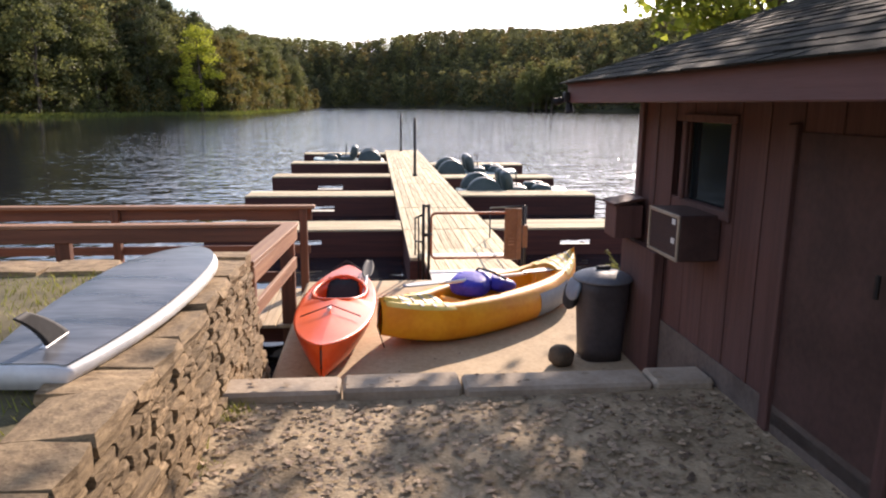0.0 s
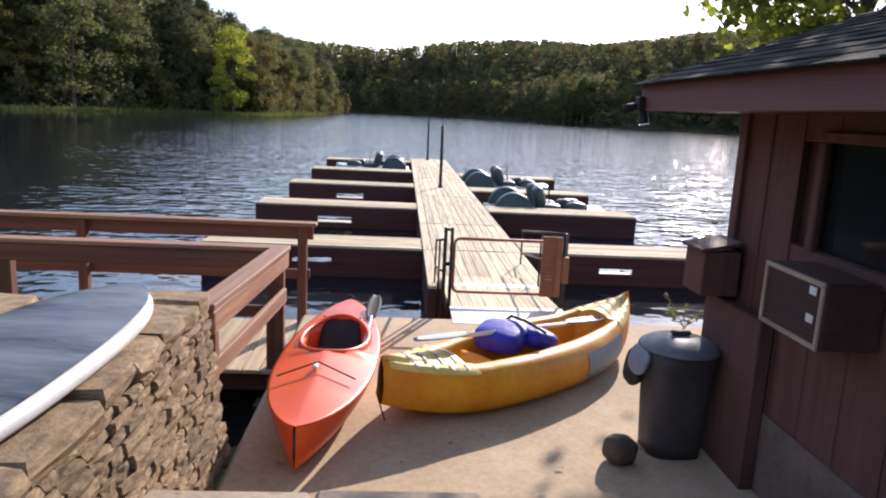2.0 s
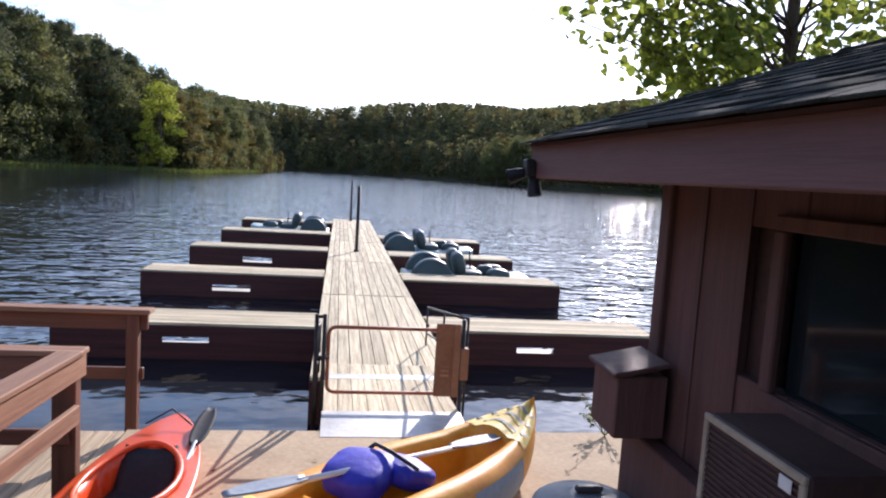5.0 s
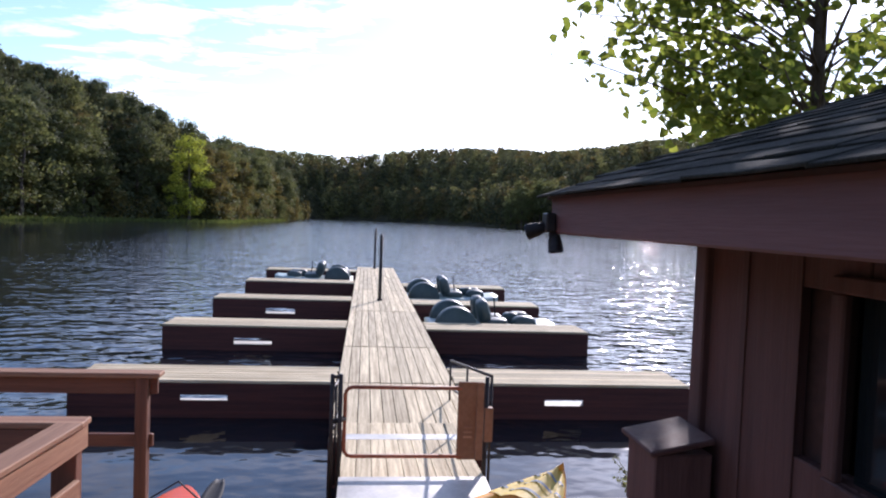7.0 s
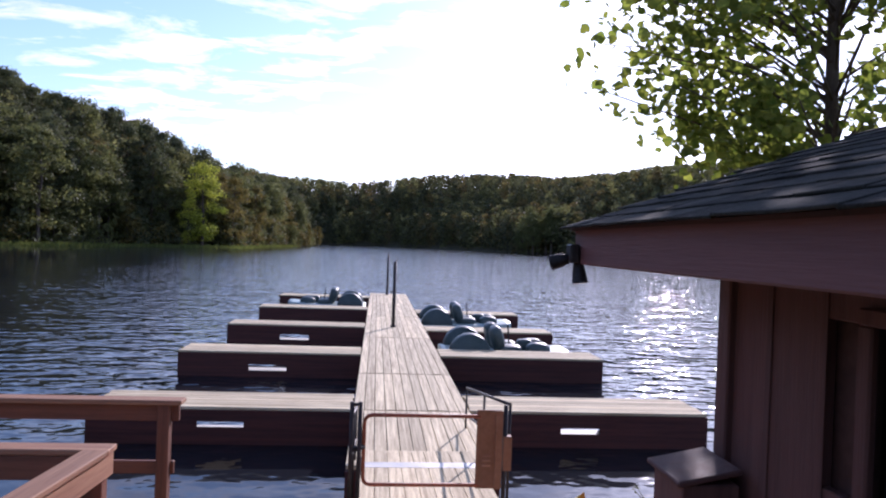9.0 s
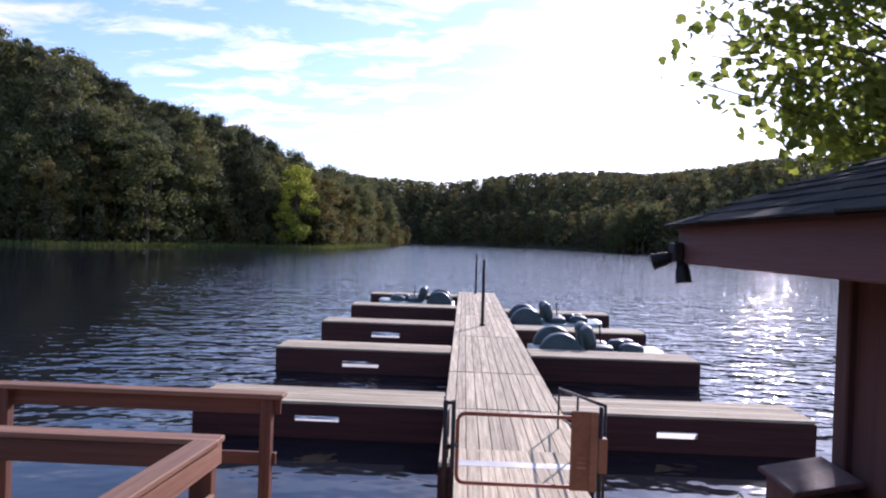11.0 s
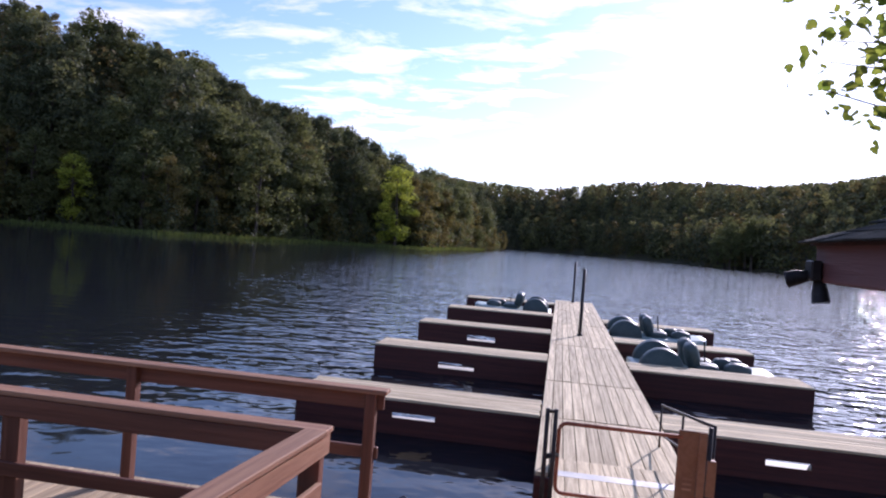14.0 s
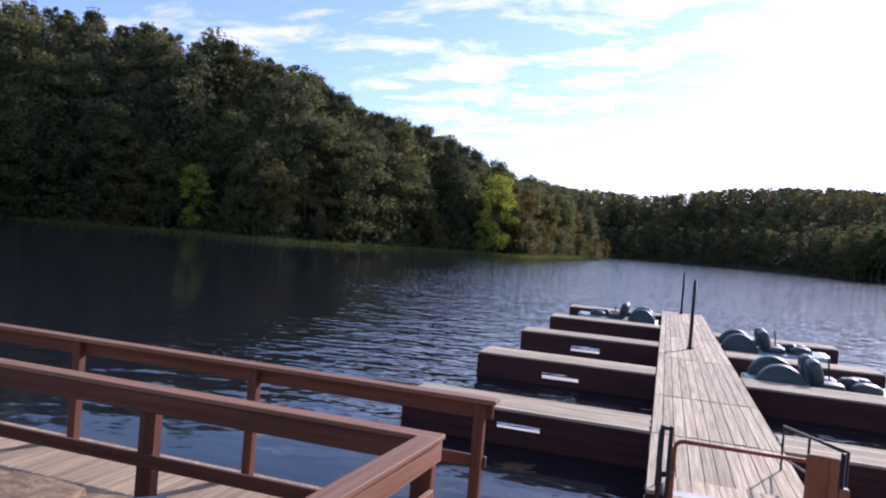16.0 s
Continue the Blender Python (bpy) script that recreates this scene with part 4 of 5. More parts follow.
def yellow_kayak():
    near, far = Vector((-1.25, 2.68, PATIO)), Vector((0.86, 4.40, PATIO))
    length = (far - near).length
    m = Matrix.Translation((near + far) / 2) @ Matrix.Rotation(math.atan2(far.y - near.y, far.x - near.x), 4, "Z")
    k = thing("inflatable_kayak", (near + far) / 2, "yellow inflatable kayak with grey patches on the landing", "kayak")

    def half(u):
        return 0.43 * max(0.0, 1 - abs(u) ** 2.3) ** 0.85 + 0.012

    def lift(u):
        return (0.22 if u > 0 else 0.17) * max(0, abs(u) - 0.45) ** 1.7 * 2.2

    def deck(u):
        return max(smoothstep(0.58, 0.66, u), smoothstep(-0.50, -0.58, u))

    def surf(u, v):
        s = 1 if v < 0.5 else -1
        q = v * 2 if v < 0.5 else (1 - v) * 2
        w, up = half(u), lift(u)
        r = 0.135 * min(1, 0.25 + 1.4 * (1 - abs(u)))
        cy = max(0, w - r)
        top = 0.33 - 0.10 * max(0, abs(u) - 0.55) ** 1.2
        if q < 0.2:
            y, z = cy * q / 0.2, 0.0
        elif q < 0.72:
            a = -math.pi / 2 + (q - 0.2) / 0.52 * math.pi * 1.15
            y, z = cy + r * math.cos(a), top / 2 + top / 2 * math.sin(a)
        else:
            t = (q - 0.72) / 0.28
            a = math.pi * 0.65
            y0, z0 = cy + r * math.cos(a), top / 2 + top / 2 * math.sin(a)
            y = y0 * (1 - t)
            inside = 0.06 + (z0 - 0.06) * max(0, 1 - t / 0.3) ** 0.7
            cover = z0 + 0.05 * math.sin(t * math.pi / 2)
            d = deck(u)
            z = inside * (1 - d) + cover * d
        return (u * length / 2, s * y, z + up)

    us, vs = lin(-1, 1, 100), lin(0, 1, 81)[:-1]
    bm, _ = sheet_bm(surf, us, vs, True)
    bmesh.ops.remove_doubles(bm, verts=bm.verts, dist=0.0008)
    part("hull", bm, M["yellow"], k, smooth=True, m=m)

    def patch(name, material, u0, u1, v0, v1, label="", out=1.012):
        def f(u, v):
            x, y, z = surf(u, v)
            return (x, y * out, 0.16 + (z - 0.16) * out + 0.004)
        b, _ = sheet_bm(f, lin(u0, u1, 24), lin(v0, v1, 14))
        return part(name, b, M[material], k, label, True, m)

    patch("side_patch", "patch", 0.18, 0.62, 0.74, 0.86, "grey-blue rubbing patch")
    patch("side_patch", "patch", 0.18, 0.62, 0.14, 0.26, "grey-blue rubbing patch")
    patch("stern_cover", "pale", -0.97, -0.56, 0.27, 0.73, "pale yellow wrinkled spray cover")
    patch("bow_cover", "pale", 0.66, 0.97, 0.27, 0.73, "pale yellow wrinkled spray cover")
    for u in (-0.86, -0.78, -0.70, -0.62, 0.72, 0.80, 0.88):
        patch("stripe", "patch", u, u + 0.016, 0.29, 0.71, "thin grey stripe", 1.03)
    part("grab_line", tube_bm([surf(-0.99, 0.5), (-length / 2 - 0.03, 0, 0.22), (-length / 2 + 0.02, -0.03, 0.03)], 0.005, 6), M["black"], k, m=m)
    for u in (-0.42, 0.0):
        bm, _ = sheet_bm(lambda a, b: (u * length / 2 + 0.10 * a, 0.24 * b, 0.12 + 0.16 * (1 + a) * 0.5 - 0.02 * b * b), lin(-1, 1, 8), lin(-1, 1, 8))
        ob = part("seat_pad", bm, M["yellow"], k, smooth=True, m=m)
        ob.modifiers.new("thick", "SOLIDIFY").thickness = 0.05
    return m, length


def pillow_bm(sx, sy, sz, seed, power=0.5):
    """A soft stuffed pad with creases."""
    bm = bmesh.new()
    bmesh.ops.create_icosphere(bm, subdivisions=4, radius=1)
    for v in bm.verts:
        c = v.co.copy()
        f = Vector([math.copysign(abs(a) ** power, a) for a in c])
        n = 1 + 0.06 * noise.noise(c * 2.2 + Vector((seed, 0, 0))) + 0.02 * noise.noise(c * 6 + Vector((seed, 3, 0)))
        v.co = Vector((f.x * sx, f.y * sy, f.z * sz)) * n
    return bm


def life_jacket(m):
    v = thing("life_jacket", (-0.40, 3.35, 0.4), "bright blue padded life jacket lying in the kayak", "life jacket")
    for p, turn, size in (((-0.20, 0.05, 0.36), (0, -8, 20), (0.19, 0.19, 0.085)), ((0.04, -0.06, 0.34), (0, 18, -12), (0.15, 0.17, 0.075)), ((-0.06, 0.12, 0.33), (10, 0, 40), (0.16, 0.10, 0.07))):
        part("pad", pillow_bm(*size, p[0] * 9, 0.62), M["blue"], v, smooth=True, m=m @ Matrix.Translation(p) @ pose(0, 0, 0, *turn))
    part("strap", tube_bm([(-0.02, -0.22, 0.42), (-0.06, -0.05, 0.475), (-0.05, 0.10, 0.475), (-0.02, 0.2, 0.40)], 0.012, 6), M["black"], v, "black webbing strap", m=m)


def surfboard():
    tip, tail, z = Vector((-2.55, 2.16, 0)), Vector((-2.69, -0.10, 0)), WALL_TOP + 0.06
    length = (tip - tail).length
    m = Matrix.Translation(((tip + tail) / 2) + Vector((0, 0, z))) @ Matrix.Rotation(math.atan2(tip.y - tail.y, tip.x - tail.x), 4, "Z") @ pose(0, 0, 0, 0, -1.5, 0)
    b = thing("paddleboard", (-2.56, 1.05, WALL_TOP), "upturned paddleboard, slate grey bottom with white rails", "paddleboard")

    def half(u):
        w = 0.335 * max(0.0, 1 - max(0, u) ** 2.6) ** 0.62 if u > 0 else 0.335 - 0.15 * abs(u) ** 2.2
        return max(w, 0.004)

    def surf(u, v):
        a = v * 2 * math.pi
        w, bend = half(u), 0.06 * max(0, u - 0.3) ** 2
        c, s = math.cos(a), math.sin(a)
        return (u * length / 2, w * math.copysign(abs(c) ** 0.45, c), 0.055 * math.copysign(abs(s) ** 0.7, s) * (1 if s < 0 else 0.8) - bend)

    bm, grid = sheet_bm(surf, lin(-1, 1, 60), lin(0, 1, 41)[:-1], True)
    bm.faces.new(grid[0])
    part("hull", bm, M["white"], b, "white foam rails", True, m)
    bm, _ = sheet_bm(lambda u, v: (u * length / 2, v * half(u) * 0.90, 0.051 - 0.008 * v * v * v * v - 0.06 * max(0, u - 0.3) ** 2), lin(-0.985, 0.985, 50), lin(-1, 1, 15))
    ob = part("bottom_skin", bm, M["board"], b, "streaked slate blue-grey bottom", True, m)
    bm, _ = sheet_bm(lambda u, v: (-length / 2 + 0.30 - 0.16 * v - 0.10 * v * v + (u - 0.5) * 0.19 * (1 - 0.5 * v), 0, 0.045 + 0.20 * v), lin(0, 1, 8), lin(0, 1, 10))
    fin = part("fin", bm, M["black"], b, "black swept fin", True, m)
    fin.modifiers.new("thick", "SOLIDIFY").thickness = 0.012
    part("fin_box", box_bm(0.2, 0.03, 0.012, 0.003), M["white"], b, "white fin base", m=m @ Matrix.Translation((-length / 2 + 0.28, 0, 0.05)))
    for x in (-0.8, 0.75):
        part("support", box_bm(0.12, 0.42, 0.04, 0.01), M["walkway"], b, "wooden batten under it", m=m @ Matrix.Translation((x, 0, -0.068)))


def trash_bin():
    c = Vector((0.535, 2.44, PATIO))
    b = thing("trash_bin", c, "dark grey plastic trash bin with bag hanging over its rim", "trash bin")

    def ring(u, v):
        a = v * 2 * math.pi
        r = 0.165 + 0.035 * u
        cx, sy = math.cos(a), math.sin(a)
        return (c.x + r * math.copysign(abs(cx) ** 0.6, cx), c.y + r * math.copysign(abs(sy) ** 0.6, sy), c.z + 0.66 * u)

    bm, grid = sheet_bm(ring, lin(0, 1, 8), lin(0, 1, 33)[:-1], True)
    bm.faces.new(grid[0][::-1])
    bm.faces.new(grid[-1])
    part("body", bm, M["bin"], b, smooth=True)
    bm, grid = sheet_bm(lambda u, v: (c.x + (0.24 - 0.15 * u * u) * math.cos(v * 6.283), c.y + (0.24 - 0.15 * u * u) * math.sin(v * 6.283), c.z + 0.65 + 0.075 * u), lin(0, 1, 6), lin(0, 1, 33)[:-1], True)
    bm.faces.new(grid[-1])
    lid = part("lid", bm, M["lid"], b, "grey domed lid", True)
    lid.modifiers.new("thick", "SOLIDIFY").thickness = 0.012
    part("lid_handle", box_bm(0.12, 0.035, 0.03, 0.01), M["bin"], lid, m=Matrix.Translation((c.x, c.y, c.z + 0.74)))
    part("bag", pillow_bm(0.03, 0.10, 0.09, 3, 0.8), M["patch"], b, "crumpled pale bag edge", True, pose(c.x - 0.236, c.y + 0.0, c.z + 0.57, 8, 16, 10))
    part("bag_fold", pillow_bm(0.045, 0.085, 0.12, 6, 0.75), M["black"], b, "dark sagging bin bag", True, pose(c.x - 0.232, c.y + 0.07, c.z + 0.50, 4, 10, 14))
    rock = thing("rock", (0.17, 2.25, PATIO), "small brown rock beside the bin", "rock")
    part("lump", pillow_bm(0.10, 0.09, 0.085, 5, 0.8), M["mortar"], rock, smooth=True, m=pose(0.17, 2.25, PATIO + 0.075, 5, 8, 30))


def weed():
    """A thin leggy weed at the landing's edge."""
    rng = random.Random(17)
    c = Vector((1.65, 4.96, PATIO))
    w = thing("weed", c, "leggy green weed growing at the edge of the landing", "weed")
    verts, faces = [], []
    for k in range(7):
        a, lean, h = rng.uniform(0, 6.28), rng.uniform(0.08, 0.30), rng.uniform(0.12, 0.36)
        top = c + Vector((lean * math.cos(a), lean * math.sin(a), h))
        part("stem", tube_bm([c, c * 0.5 + top * 0.5 + Vector((0, 0, 0.03)), top], 0.004, 5, taper=0.5), M["grass"], w)
        for q in range(9):
            t = rng.uniform(0.35, 1.0)
            clump(verts, faces, c * (1 - t) + top * t, 0.03, 2, 0.02, rng)
    part("leaves", leaf_mesh(verts, faces, LEAF["oak"]), None, w)


orange_kayak()
paddle("paddle", (-1.42, 3.28, 0.32), (-1.37, 4.06, 0.46), "kayak paddle with silver shaft resting on the orange kayak", "silver", "black")
YK, YK_LEN = yellow_kayak()
pa, pb = YK @ Vector((-0.62, 0.05, 0.435)), YK @ Vector((0.50, -0.04, 0.36))
paddle("paddle", pb, pa, "pale paddle with grey blade lying along the yellow kayak", "white", "patch")
life_jacket(YK)
surfboard()
trash_bin()


# ---- pedal boats at the dock ----
def pedal_boat(x, y, side, label):
    """A two-seat pedal boat; side: which way its bow points along x."""
    b = thing("pedal_boat", (x, y, WATER), label, "pedal boat", "pedal boats at the dock")

    def at(px, py, pz, turn=0):
        return pose(x + 1.2 * side * px, y + 1.2 * py, WATER + 1.2 * pz, 0, 0, turn) @ Matrix.Diagonal((1.2, 1.2, 1.2, 1))

    def hull(u, v):
        a = v * 2 * math.pi
        c, s = math.cos(a), math.sin(a)
        w = 0.74 * (1 - 0.35 * max(0, u) ** 3)
        return (u * 1.2, w * math.copysign(abs(c) ** 0.3, c), 0.14 + 0.17 * math.copysign(abs(s) ** 0.4, s) + 0.06 * max(0, u) ** 2)

    bm, grid = sheet_bm(hull, lin(-1, 1, 20), lin(0, 1, 25)[:-1], True)
    bm.faces.new(grid[0])
    bm.faces.new(grid[-1][::-1])
    part("hull", bm, M["boat"], b, "pale green hull", True, at(0, 0, 0, 0 if side > 0 else 180))
    for py in (-0.55, 0.55):
        bm, grid = sheet_bm(lambda u, v: (0.40 * math.cos(math.pi * u) * (1 - 0.08 * abs(v) ** 3), 0.15 * v, 0.40 * math.sin(math.pi * u) * (1 - 0.08 * abs(v) ** 3)), lin(0, 1, 22), lin(-1, 1, 9))
        for k in (0, -1):
            bm.faces.new([row[k] for row in grid])
        part("wheel_cover", bm, M["teal"], b, "rounded dark teal paddle-wheel cover", True, at(-0.72, py, 0.28))
    for py in (-0.30, 0.30):
        s = part("seat", pillow_bm(0.25, 0.24, 0.09, py, 0.6), M["teal"], b, "dark moulded seat", True, at(0.05, py, 0.36))
        part("backrest", pillow_bm(0.13, 0.24, 0.24, py + 2, 0.7), M["teal"], b, "dark moulded backrest", True, at(-0.18, py, 0.56) @ pose(0, 0, 0, 0, -14 * side, 0))
    part("console", pillow_bm(0.17, 0.13, 0.16, 7, 0.6), M["teal"], b, "", True, at(0.42, 0, 0.36))
    for py in (-0.3, 0.3):
        part("pedal_guard", pillow_bm(0.24, 0.17, 0.16, 4 + py, 0.75), M["teal"], b, "", True, at(0.62, py, 0.34))
    part("tiller", tube_bm([(x + side * 0.15, y, WATER + 0.45), (x + side * 0.1, y, WATER + 0.95)], 0.018, 8), M["steel"], b)


pedal_boat(2.45, 16.05, 1, "dark teal and pale green pedal boat moored between piers")
pedal_boat(2.2, 21.75, 1, "dark teal and pale green pedal boat moored between piers")
pedal_boat(-2.35, 27.1, -1, "dark teal and pale green pedal boat moored at the outer pier")


# ---- woods ----
def trunk_bm(height, radius, rng, limbs, spread):
    pts = [(0.25 * radius * k * rng.uniform(-1, 1), 0.25 * radius * k * rng.uniform(-1, 1), height * k / 5) for k in range(6)]
    bm = tube_bm(pts, radius, 7, taper=0.2)
    ends = []
    for k in range(limbs):
        z = height * rng.uniform(0.38, 0.92)
        a, r = rng.uniform(0, 6.28), spread * rng.uniform(0.5, 0.95) * (1.15 - 0.6 * z / height)
        e = Vector((r * math.cos(a), r * math.sin(a), min(height * 0.98, z + r * rng.uniform(0.25, 0.7))))
        tube_bm([(0, 0, z), e * 0.5 + Vector((0, 0, z * 0.5 - 0.05 * r)), e], radius * 0.32, 5, bm, taper=0.25)
        ends.append(e)
    return bm, ends


def clump(verts, faces, c, r, n, size, rng, squash=0.7):
    """n small leaf sprays on and in a lump round c."""
    for _ in range(n):
        d = Vector((rng.gauss(0, 1), rng.gauss(0, 1), rng.gauss(0, 1)))
        d.normalize()
        p = c + Vector((d.x, d.y, d.z * squash)) * r * rng.uniform(0.45, 1.2)
        u = Vector((rng.uniform(-1, 1), rng.uniform(-1, 1), rng.uniform(-0.6, 0.6))).normalized()
        u = (u - d * (u.dot(d) * 0.75)).normalized()
        v = u.cross(d + Vector((0, 0, 0.5))).normalized()
        s = size * rng.uniform(0.6, 1.3)
        k = len(verts)
        verts += [p - u * s, p + v * s * 0.55, p + u * s, p - v * s * 0.45 + d * s * 0.3]
        faces.append((k, k + 1, k + 2, k + 3))


def leaf_mesh(verts, faces, material):
    me = bpy.data.meshes.new("crown")
    me.from_pydata([tuple(v) for v in verts], [], faces)
    me.materials.append(material)
    return me


def tree_kind(seed, leaf, height, spread, low, lumps, per, size):
    """The trunk and crown meshes of one kind of tree."""
    rng = random.Random(seed)
    bm, ends = trunk_bm(height * 0.92, 0.018 * height, rng, 9, spread)
    verts, faces = [], []
    centres = list(ends)
    while len(centres) < lumps * 1.6:
        h = rng.uniform(low, 1.0)
        r = spread * rng.uniform(0.15, 1.0) * math.sin(math.pi * min(1, 0.18 + 0.8 * (h - low) / (1 - low))) ** 0.7
        a = rng.uniform(0, 6.28)
        centres.append(Vector((r * math.cos(a), r * math.sin(a), h * height)))
    for c in centres:
        r = rng.uniform(0.16, 0.46)
        clump(verts, faces, c, spread * r, int(per * (0.7 + 3.0 * r)), size * 0.62, rng, rng.uniform(0.5, 0.85))
    return mesh_of(bm, "trunk", M["bark"]), leaf_mesh(verts, faces, LEAF[leaf])


KINDS = [
    tree_kind(1, "oak", 17, 4.6, 0.30, 30, 55, 0.42), tree_kind(2, "dark", 21, 3.6, 0.42, 28, 55, 0.40), tree_kind(3, "oak", 15, 4.2, 0.18, 30, 55, 0.40),
    tree_kind(4, "autumn", 13, 3.6, 0.12, 26, 55, 0.36), tree_kind(5, "dark", 18, 4.2, 0.25, 30, 55, 0.42), tree_kind(6, "oak", 20, 4.4, 0.35, 32, 55, 0.42),
    tree_kind(7, "yellow", 12, 3.0, 0.10, 24, 60, 0.30), tree_kind(8, "autumn", 7, 2.8, 0.02, 18, 55, 0.30), tree_kind(9, "oak", 6, 2.8, 0.02, 18, 55, 0.30),
]
TREE_LABELS = ["broad green oak tree on the lake shore", "tall dark pine rising from the shore woods", "full green broadleaf tree on the lake shore", "broadleaf tree with foliage turning brown", "dark green spreading tree in the woods",
               "tall green broadleaf tree in the woods", "bright yellow-green sapling at the water's edge", "low bush turning brown by the water", "low green bush by the water"]


def tree(kind, x, y, scale, turn, z=None):
    bush = kind in (7, 8)
    t = thing("bush" if bush else "tree", (0, 0, 0), TREE_LABELS[kind], "bush" if bush else "tree", "shore bushes" if bush else "shore trees")
    z = hill(x, y) - 0.3 if z is None else z
    m = Matrix.Translation((x, y, z)) @ Matrix.Rotation(turn, 4, "Z") @ Matrix.Diagonal((scale, scale, scale, 1))
    trunk, crown = KINDS[kind]
    place(t, m)
    part("trunk", trunk, M["bark"], t, m=m)
    part("crown", crown, None, t, m=m)


HEIGHTS = (17, 21, 15, 13, 18, 20, 12, 7, 6)


def woods():
    rng = random.Random(21)
    count = 0
    tries = 0
    while count < 265 and tries < 9000:
        tries += 1
        x, y = rng.uniform(-160, -22), rng.uniform(70, 305)
        d = bank_distance(x, y)
        if d < 0.6 or d > 40 or math.hypot(x + 38.5, y - 153) < 5 or rng.random() > (1.2 if d < 12 else 0.55):
            continue
        if y > 200 and d > 16:
            continue
        if d < 5:
            kind = rng.choice((7, 8, 8, 3, 2))
        elif d < 12:
            kind = rng.choice((0, 2, 3, 4, 5))
        else:
            kind = rng.choice((0, 1, 1, 4, 5, 5, 1))
        room = canopy(x, y) - hill(x, y)
        scale = rng.uniform(0.95, 1.3) * (1 + 0.25 * smoothstep(10, 25, d))
        scale = min(scale, room * rng.uniform(0.86, 1.04) / HEIGHTS[kind])
        if scale < 0.55:
            continue
        tree(kind, x, y, scale, rng.uniform(0, 6.28))
        count += 1
    tree(6, -38.0, 154.6, 1.6, 0.4)
    tree(6, -40.6, 153.0, 0.85, 2.0)
    tree(6, -84.0, 108.0, 1.1, 1.0)
    # a point of land on the far side
    for k in range(26):
        tree(rng.choice((0, 2, 3, 5)), rng.uniform(62, 86), rng.uniform(292, 318), rng.uniform(0.8, 1.15), rng.uniform(0, 6.28))


def crown_of_lumps(shade, x, y, z, h, r, rng, lumps, per, size):
    """One tree of a mass of woods: rounded lumps round an upright axis, widest in the upper middle."""
    verts, faces = shade
    for k in range(lumps):
        t = 0.14 + 0.72 * k / (lumps - 1) + rng.uniform(-0.04, 0.04)
        wide = r * (0.55 + 0.45 * math.sin(math.pi * min(1, 0.1 + t))) * (1 - 0.35 * max(0, t - 0.6) / 0.4)
        a, o = rng.uniform(0, 6.28), rng.uniform(0.25, 0.85) * (1 - 0.5 * t)
        c = Vector((x + o * wide * math.cos(a), y + o * wide * math.sin(a), z + h * t))
        clump(verts, faces, c, wide * rng.uniform(0.55, 1.0), per, size, rng, rng.uniform(0.5, 0.8))


def wood_masses():
    return {"oak": ([], []), "dark": ([], []), "autumn": ([], [])}, ("oak", "oak", "oak", "dark", "dark", "autumn")


def far_woods():
    """The far shore's woods, in three shades of green."""
    rng = random.Random(31)
    shades, mixture = wood_masses()
    n = 0
    while n < 1450:
        x, y = rng.uniform(-100, 185), rng.uniform(240, 570)
        d = bank_distance(x, y)
        if d < 0.5 or d > 120 or (d > 60 and rng.random() < 0.5):
            continue
        if y < 330 and x < 0:
            continue
        z = hill(x, y)
        h = min(rng.uniform(13, 25), (canopy(x, y) - z) * rng.uniform(0.78, 1.08))
        if h < 6:
            continue
        crown_of_lumps(shades[rng.choice(mixture)], x, y, z, h, rng.uniform(3.4, 6.6), rng, 7, 26, 0.8)
        n += 1
    for leaf, label in (("oak", "dense green woods on the far shore"), ("dark", "darker pines among the far woods"), ("autumn", "trees turning brown among the far woods")):
        ob = place(new("far_woods", leaf_mesh(*shades[leaf], WOOD[leaf])), Matrix.Identity(4))
        tagged(ob, label, "woods", kind="stuff")


def hillside_woods():
    """The deeper woods that climb the near hill behind the shore trees."""
    rng = random.Random(71)
    shades, mixture = wood_masses()
    n = 0
    while n < 620:
        x, y = rng.uniform(-210, -30), rng.uniform(60, 300)
        d = bank_distance(x, y)
        if d < 9 or d > 75 or (y > 215 and d > 30):
            continue
        z = hill(x, y)
        h = min(rng.uniform(18, 32), (canopy(x, y) - z) * rng.uniform(0.76, 1.04))
        if h < 6:
            continue
        crown_of_lumps(shades[rng.choice(mixture)], x, y, z, h, min(6.5, h * rng.uniform(0.17, 0.3)), rng, 9, 52, 0.46)
        n += 1
    for leaf, label in (("oak", "green broadleaf woods climbing the near hill"), ("dark", "dark pines on the near hill"), ("autumn", "browning trees on the near hill")):
        ob = place(new("hillside_woods", leaf_mesh(*shades[leaf], WOOD[leaf])), Matrix.Identity(4))
        tagged(ob, label, "woods", kind="stuff")


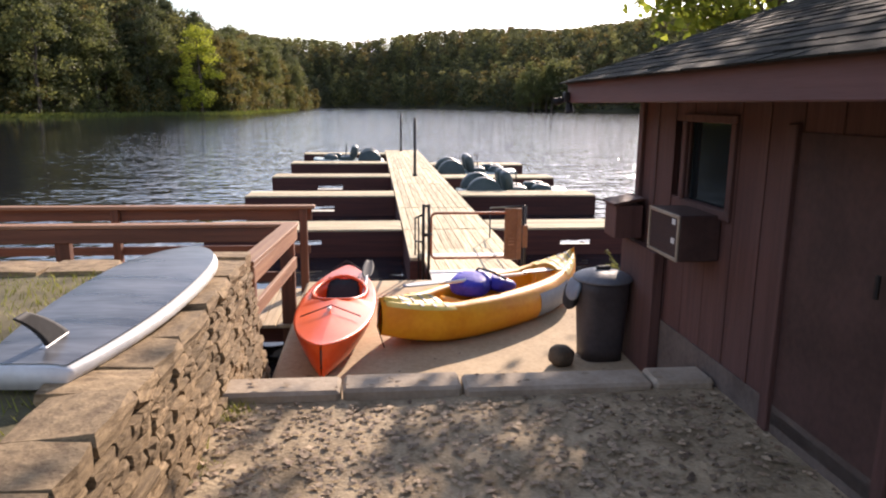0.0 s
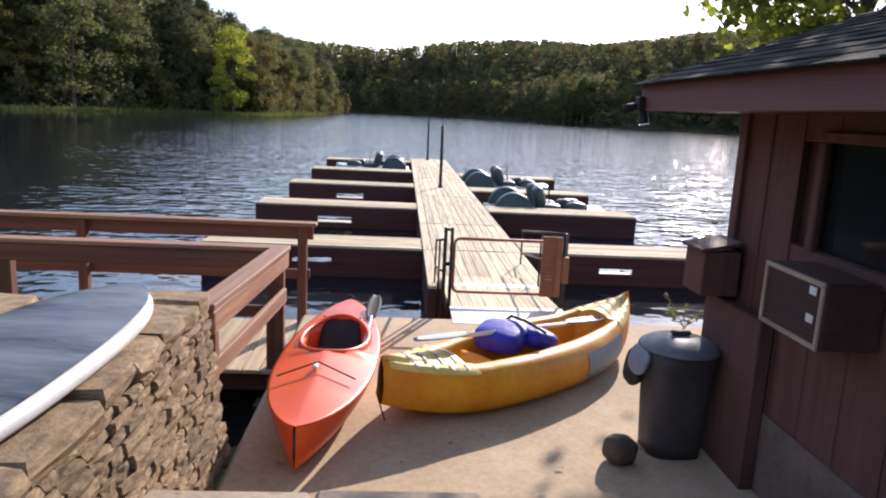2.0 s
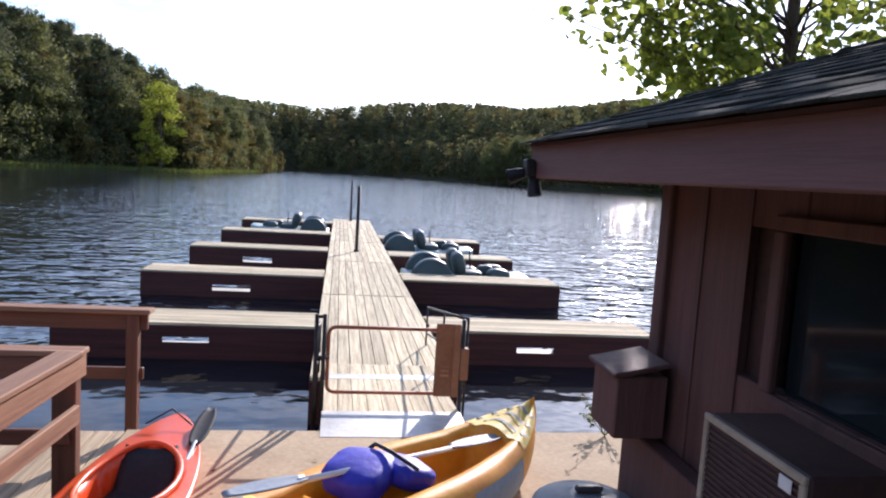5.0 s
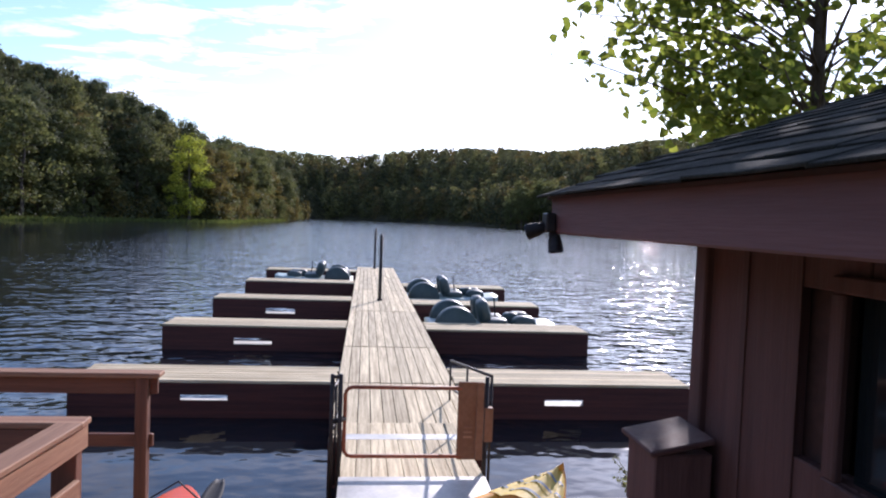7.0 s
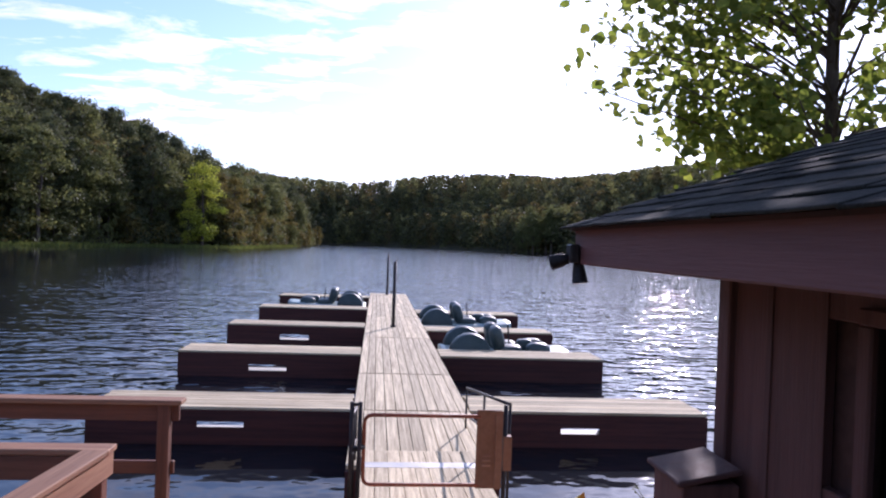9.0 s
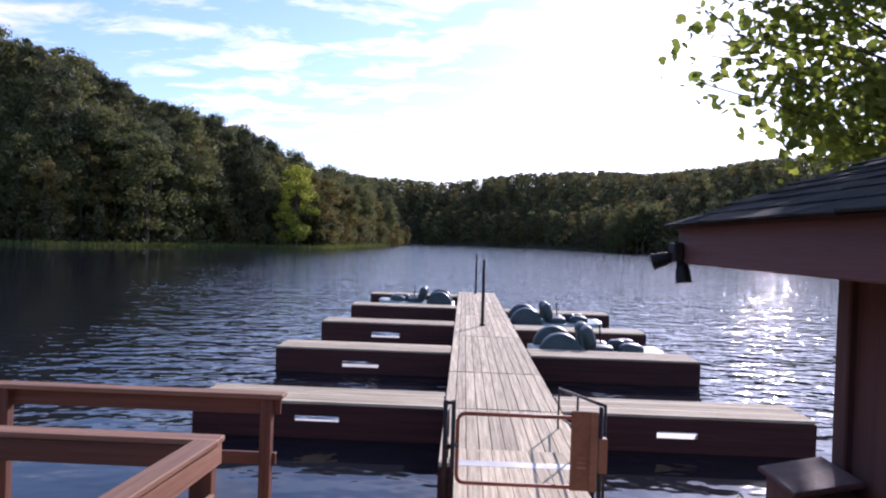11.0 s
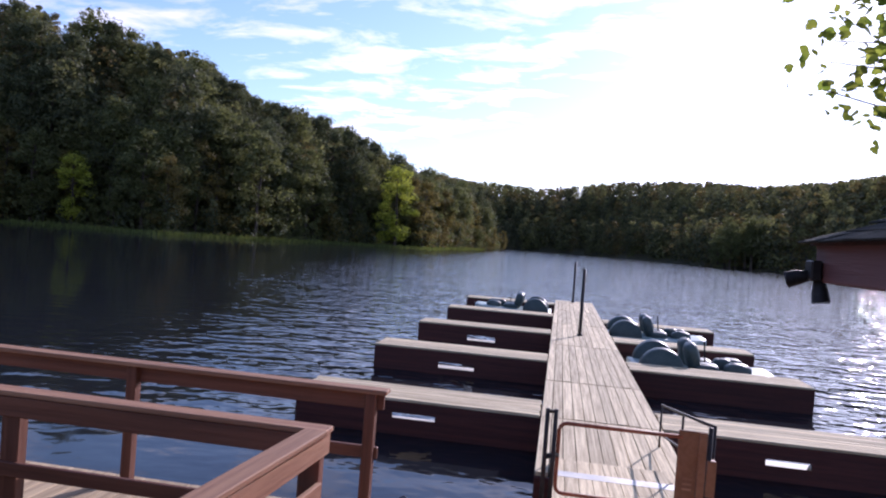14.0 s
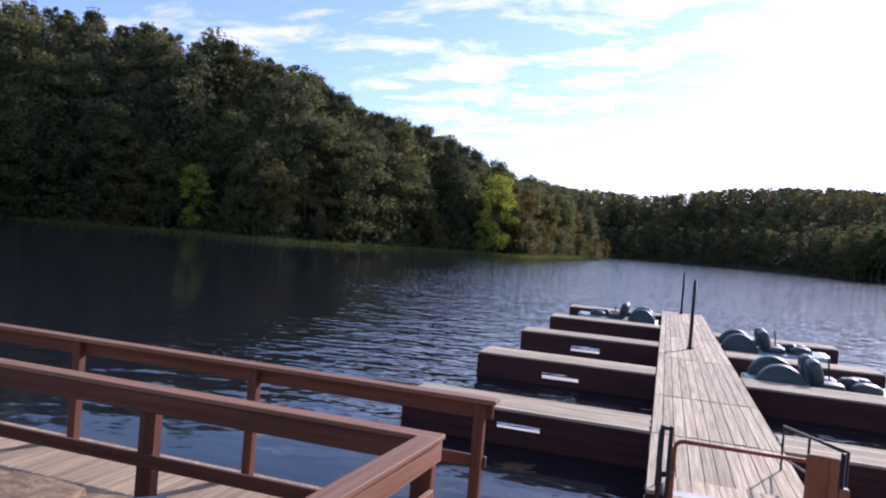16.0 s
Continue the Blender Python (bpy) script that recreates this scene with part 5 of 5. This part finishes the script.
def undergrowth():
    """Bushes and saplings under the trees of the near wood."""
    rng = random.Random(61)
    shades = {"oak": ([], []), "dark": ([], []), "autumn": ([], [])}
    n = 0
    while n < 1300:
        x, y = rng.uniform(-150, -22), rng.uniform(75, 300)
        d = bank_distance(x, y)
        if d < 0.8 or d > 34 or math.hypot(x + 33.5, y - 155) < 5 or (d > 8 and rng.random() < 0.4):
            continue
        verts, faces = shades[rng.choice(("oak", "oak", "dark", "dark", "autumn"))]
        z, r = hill(x, y), rng.uniform(1.0, 2.4)
        for k in range(rng.choice((2, 3, 4))):
            c = Vector((x + rng.uniform(-0.7, 0.7), y + rng.uniform(-0.7, 0.7), z + 0.5 * r + 1.1 * r * k))
            clump(verts, faces, c, r * (1 - 0.15 * k), 34, 0.34, rng, 0.9)
        n += 1
    for leaf, label in (("oak", "green undergrowth beneath the shore trees"), ("dark", "dark undergrowth beneath the shore trees"), ("autumn", "browning undergrowth beneath the shore trees")):
        ob = place(new("undergrowth", leaf_mesh(*shades[leaf], LEAF[leaf])), Matrix.Identity(4))
        tagged(ob, label, "undergrowth", kind="stuff")


def shore_grass():
    rng = random.Random(41)
    verts, faces = [], []
    line = [(-112, 95), (-88, 106), (-64, 104), (-55, 124), (-46, 146), (-31, 158), (-33, 190), (-29, 250)]
    for (ax, ay), (bx, by) in zip(line, line[1:]):
        for _ in range(900):
            t, o = rng.random(), rng.gauss(0.2, 0.7)
            nx, ny = -(by - ay), bx - ax
            q = math.hypot(nx, ny)
            x, y = ax + t * (bx - ax) + o * nx / q, ay + t * (by - ay) + o * ny / q
            h, a, w = rng.uniform(0.3, 0.9), rng.uniform(0, 6.28), 0.12
            k = len(verts)
            verts += [(x - w, y, WATER - 0.1), (x + w, y, WATER - 0.1), (x + 0.3 * math.cos(a), y + 0.3 * math.sin(a), WATER + h)]
            faces.append((k, k + 1, k + 2))
    ob = place(new("shore_grass", leaf_mesh(verts, faces, M["reed"])), Matrix.Identity(4))
    tagged(ob, "band of bright green reeds along the waterline", "grass", kind="stuff")


def shed_tree():
    """The tree on the bank beyond the shed; its crown hangs over the water behind the roof corner."""
    rng = random.Random(51)
    x, y = 5.6, 9.0
    t_ob = thing("sycamore_tree", (x, y, WATER), "slim broadleaf tree with large green and yellowing leaves on the bank", "tree")
    bm = tube_bm([(x + 0.03 * math.sin(k), y + 0.03 * math.cos(k * 1.3), WATER - 0.2 + 1.3 * k) for k in range(11)], 0.105, 8, taper=0.6)
    tips = []
    for _ in range(150):
        z = rng.uniform(2.8, 10.5)
        a, r = rng.uniform(0, 6.28), rng.uniform(0.35, 1.0)
        e = Vector((4.75 + 2.65 * r * math.cos(a), 9.0 + 1.9 * r * math.sin(a), z + rng.uniform(0.0, 0.9)))
        # the lowest boughs droop only close to the trunk; those reaching over the water hang higher
        if e.z < 3.45 + 0.62 * max(0, 3.6 - e.x):
            continue
        root = Vector((x, y, max(2.4, z - 0.5)))
        mid = root * 0.5 + e * 0.5 + Vector((0, 0, 0.25))
        tube_bm([root, mid, e], 0.024, 5, bm, taper=0.3)
        for q in range(6):
            t = 0.35 + 0.13 * q
            p = mid * (1 - t) + e * t
            tips.append(p + Vector((rng.gauss(0, 0.28), rng.gauss(0, 0.28), rng.gauss(0, 0.16))))
    # in the thick of the crown: boughless clumps added to shade yard and landing
    tips += [Vector((rng.uniform(3.2, 5.2), rng.uniform(8.3, 10.2), rng.uniform(4.0, 6.0))) for _ in range(24)]
    tips += [Vector((rng.uniform(3.1, 5.0), rng.uniform(8.4, 9.8), rng.uniform(3.5, 4.5))) for _ in range(45)]
    part("trunk", bm, M["bark"], t_ob, smooth=True)
    verts, faces = [], []
    shape = ((-0.9, 0), (-0.75, 0.5), (-0.2, 0.95), (0.15, 0.6), (0.55, 0.55), (1.0, 0), (0.55, -0.55), (0.15, -0.6), (-0.2, -0.95), (-0.75, -0.5))
    for c in tips:
        for _ in range((rng.choice((8, 12, 18)) if c.x > 3.1 else rng.choice((4, 7, 11)))):
            p = c + Vector((rng.gauss(0, 0.17), rng.gauss(0, 0.17), rng.gauss(0, 0.12)))
            # bare sky shows round the trunk from the landing
            if p.y < y + 0.3 and abs((p.x - x) * 0.84 - (p.y - y) * 0.54) < 0.24 and rng.random() < 0.88:
                continue
            u = Vector((rng.uniform(-1, 1), rng.uniform(-1, 1), rng.uniform(-1.1, 0.2))).normalized()
            v = u.cross(Vector((rng.uniform(-0.6, 0.6), rng.uniform(-1, -0.2), rng.uniform(0.2, 1)))).normalized()
            w = u.cross(v)
            s = rng.uniform(0.045, 0.095)
            k = len(verts)
            # a lobed leaf, folded slightly along its rib
            verts += [p + s * (a * u + b * v + 0.25 * abs(b) * w) for a, b in shape]
            faces.append(tuple(range(k, k + 10)))
    part("crown", leaf_mesh(verts, faces, LEAF["maple"]), None, t_ob)


weed()
woods()
hillside_woods()
undergrowth()
far_woods()
shore_grass()
shed_tree()


# ---- pieces of walls and roofs ----
stone_wall()
shingles(shed_roof)
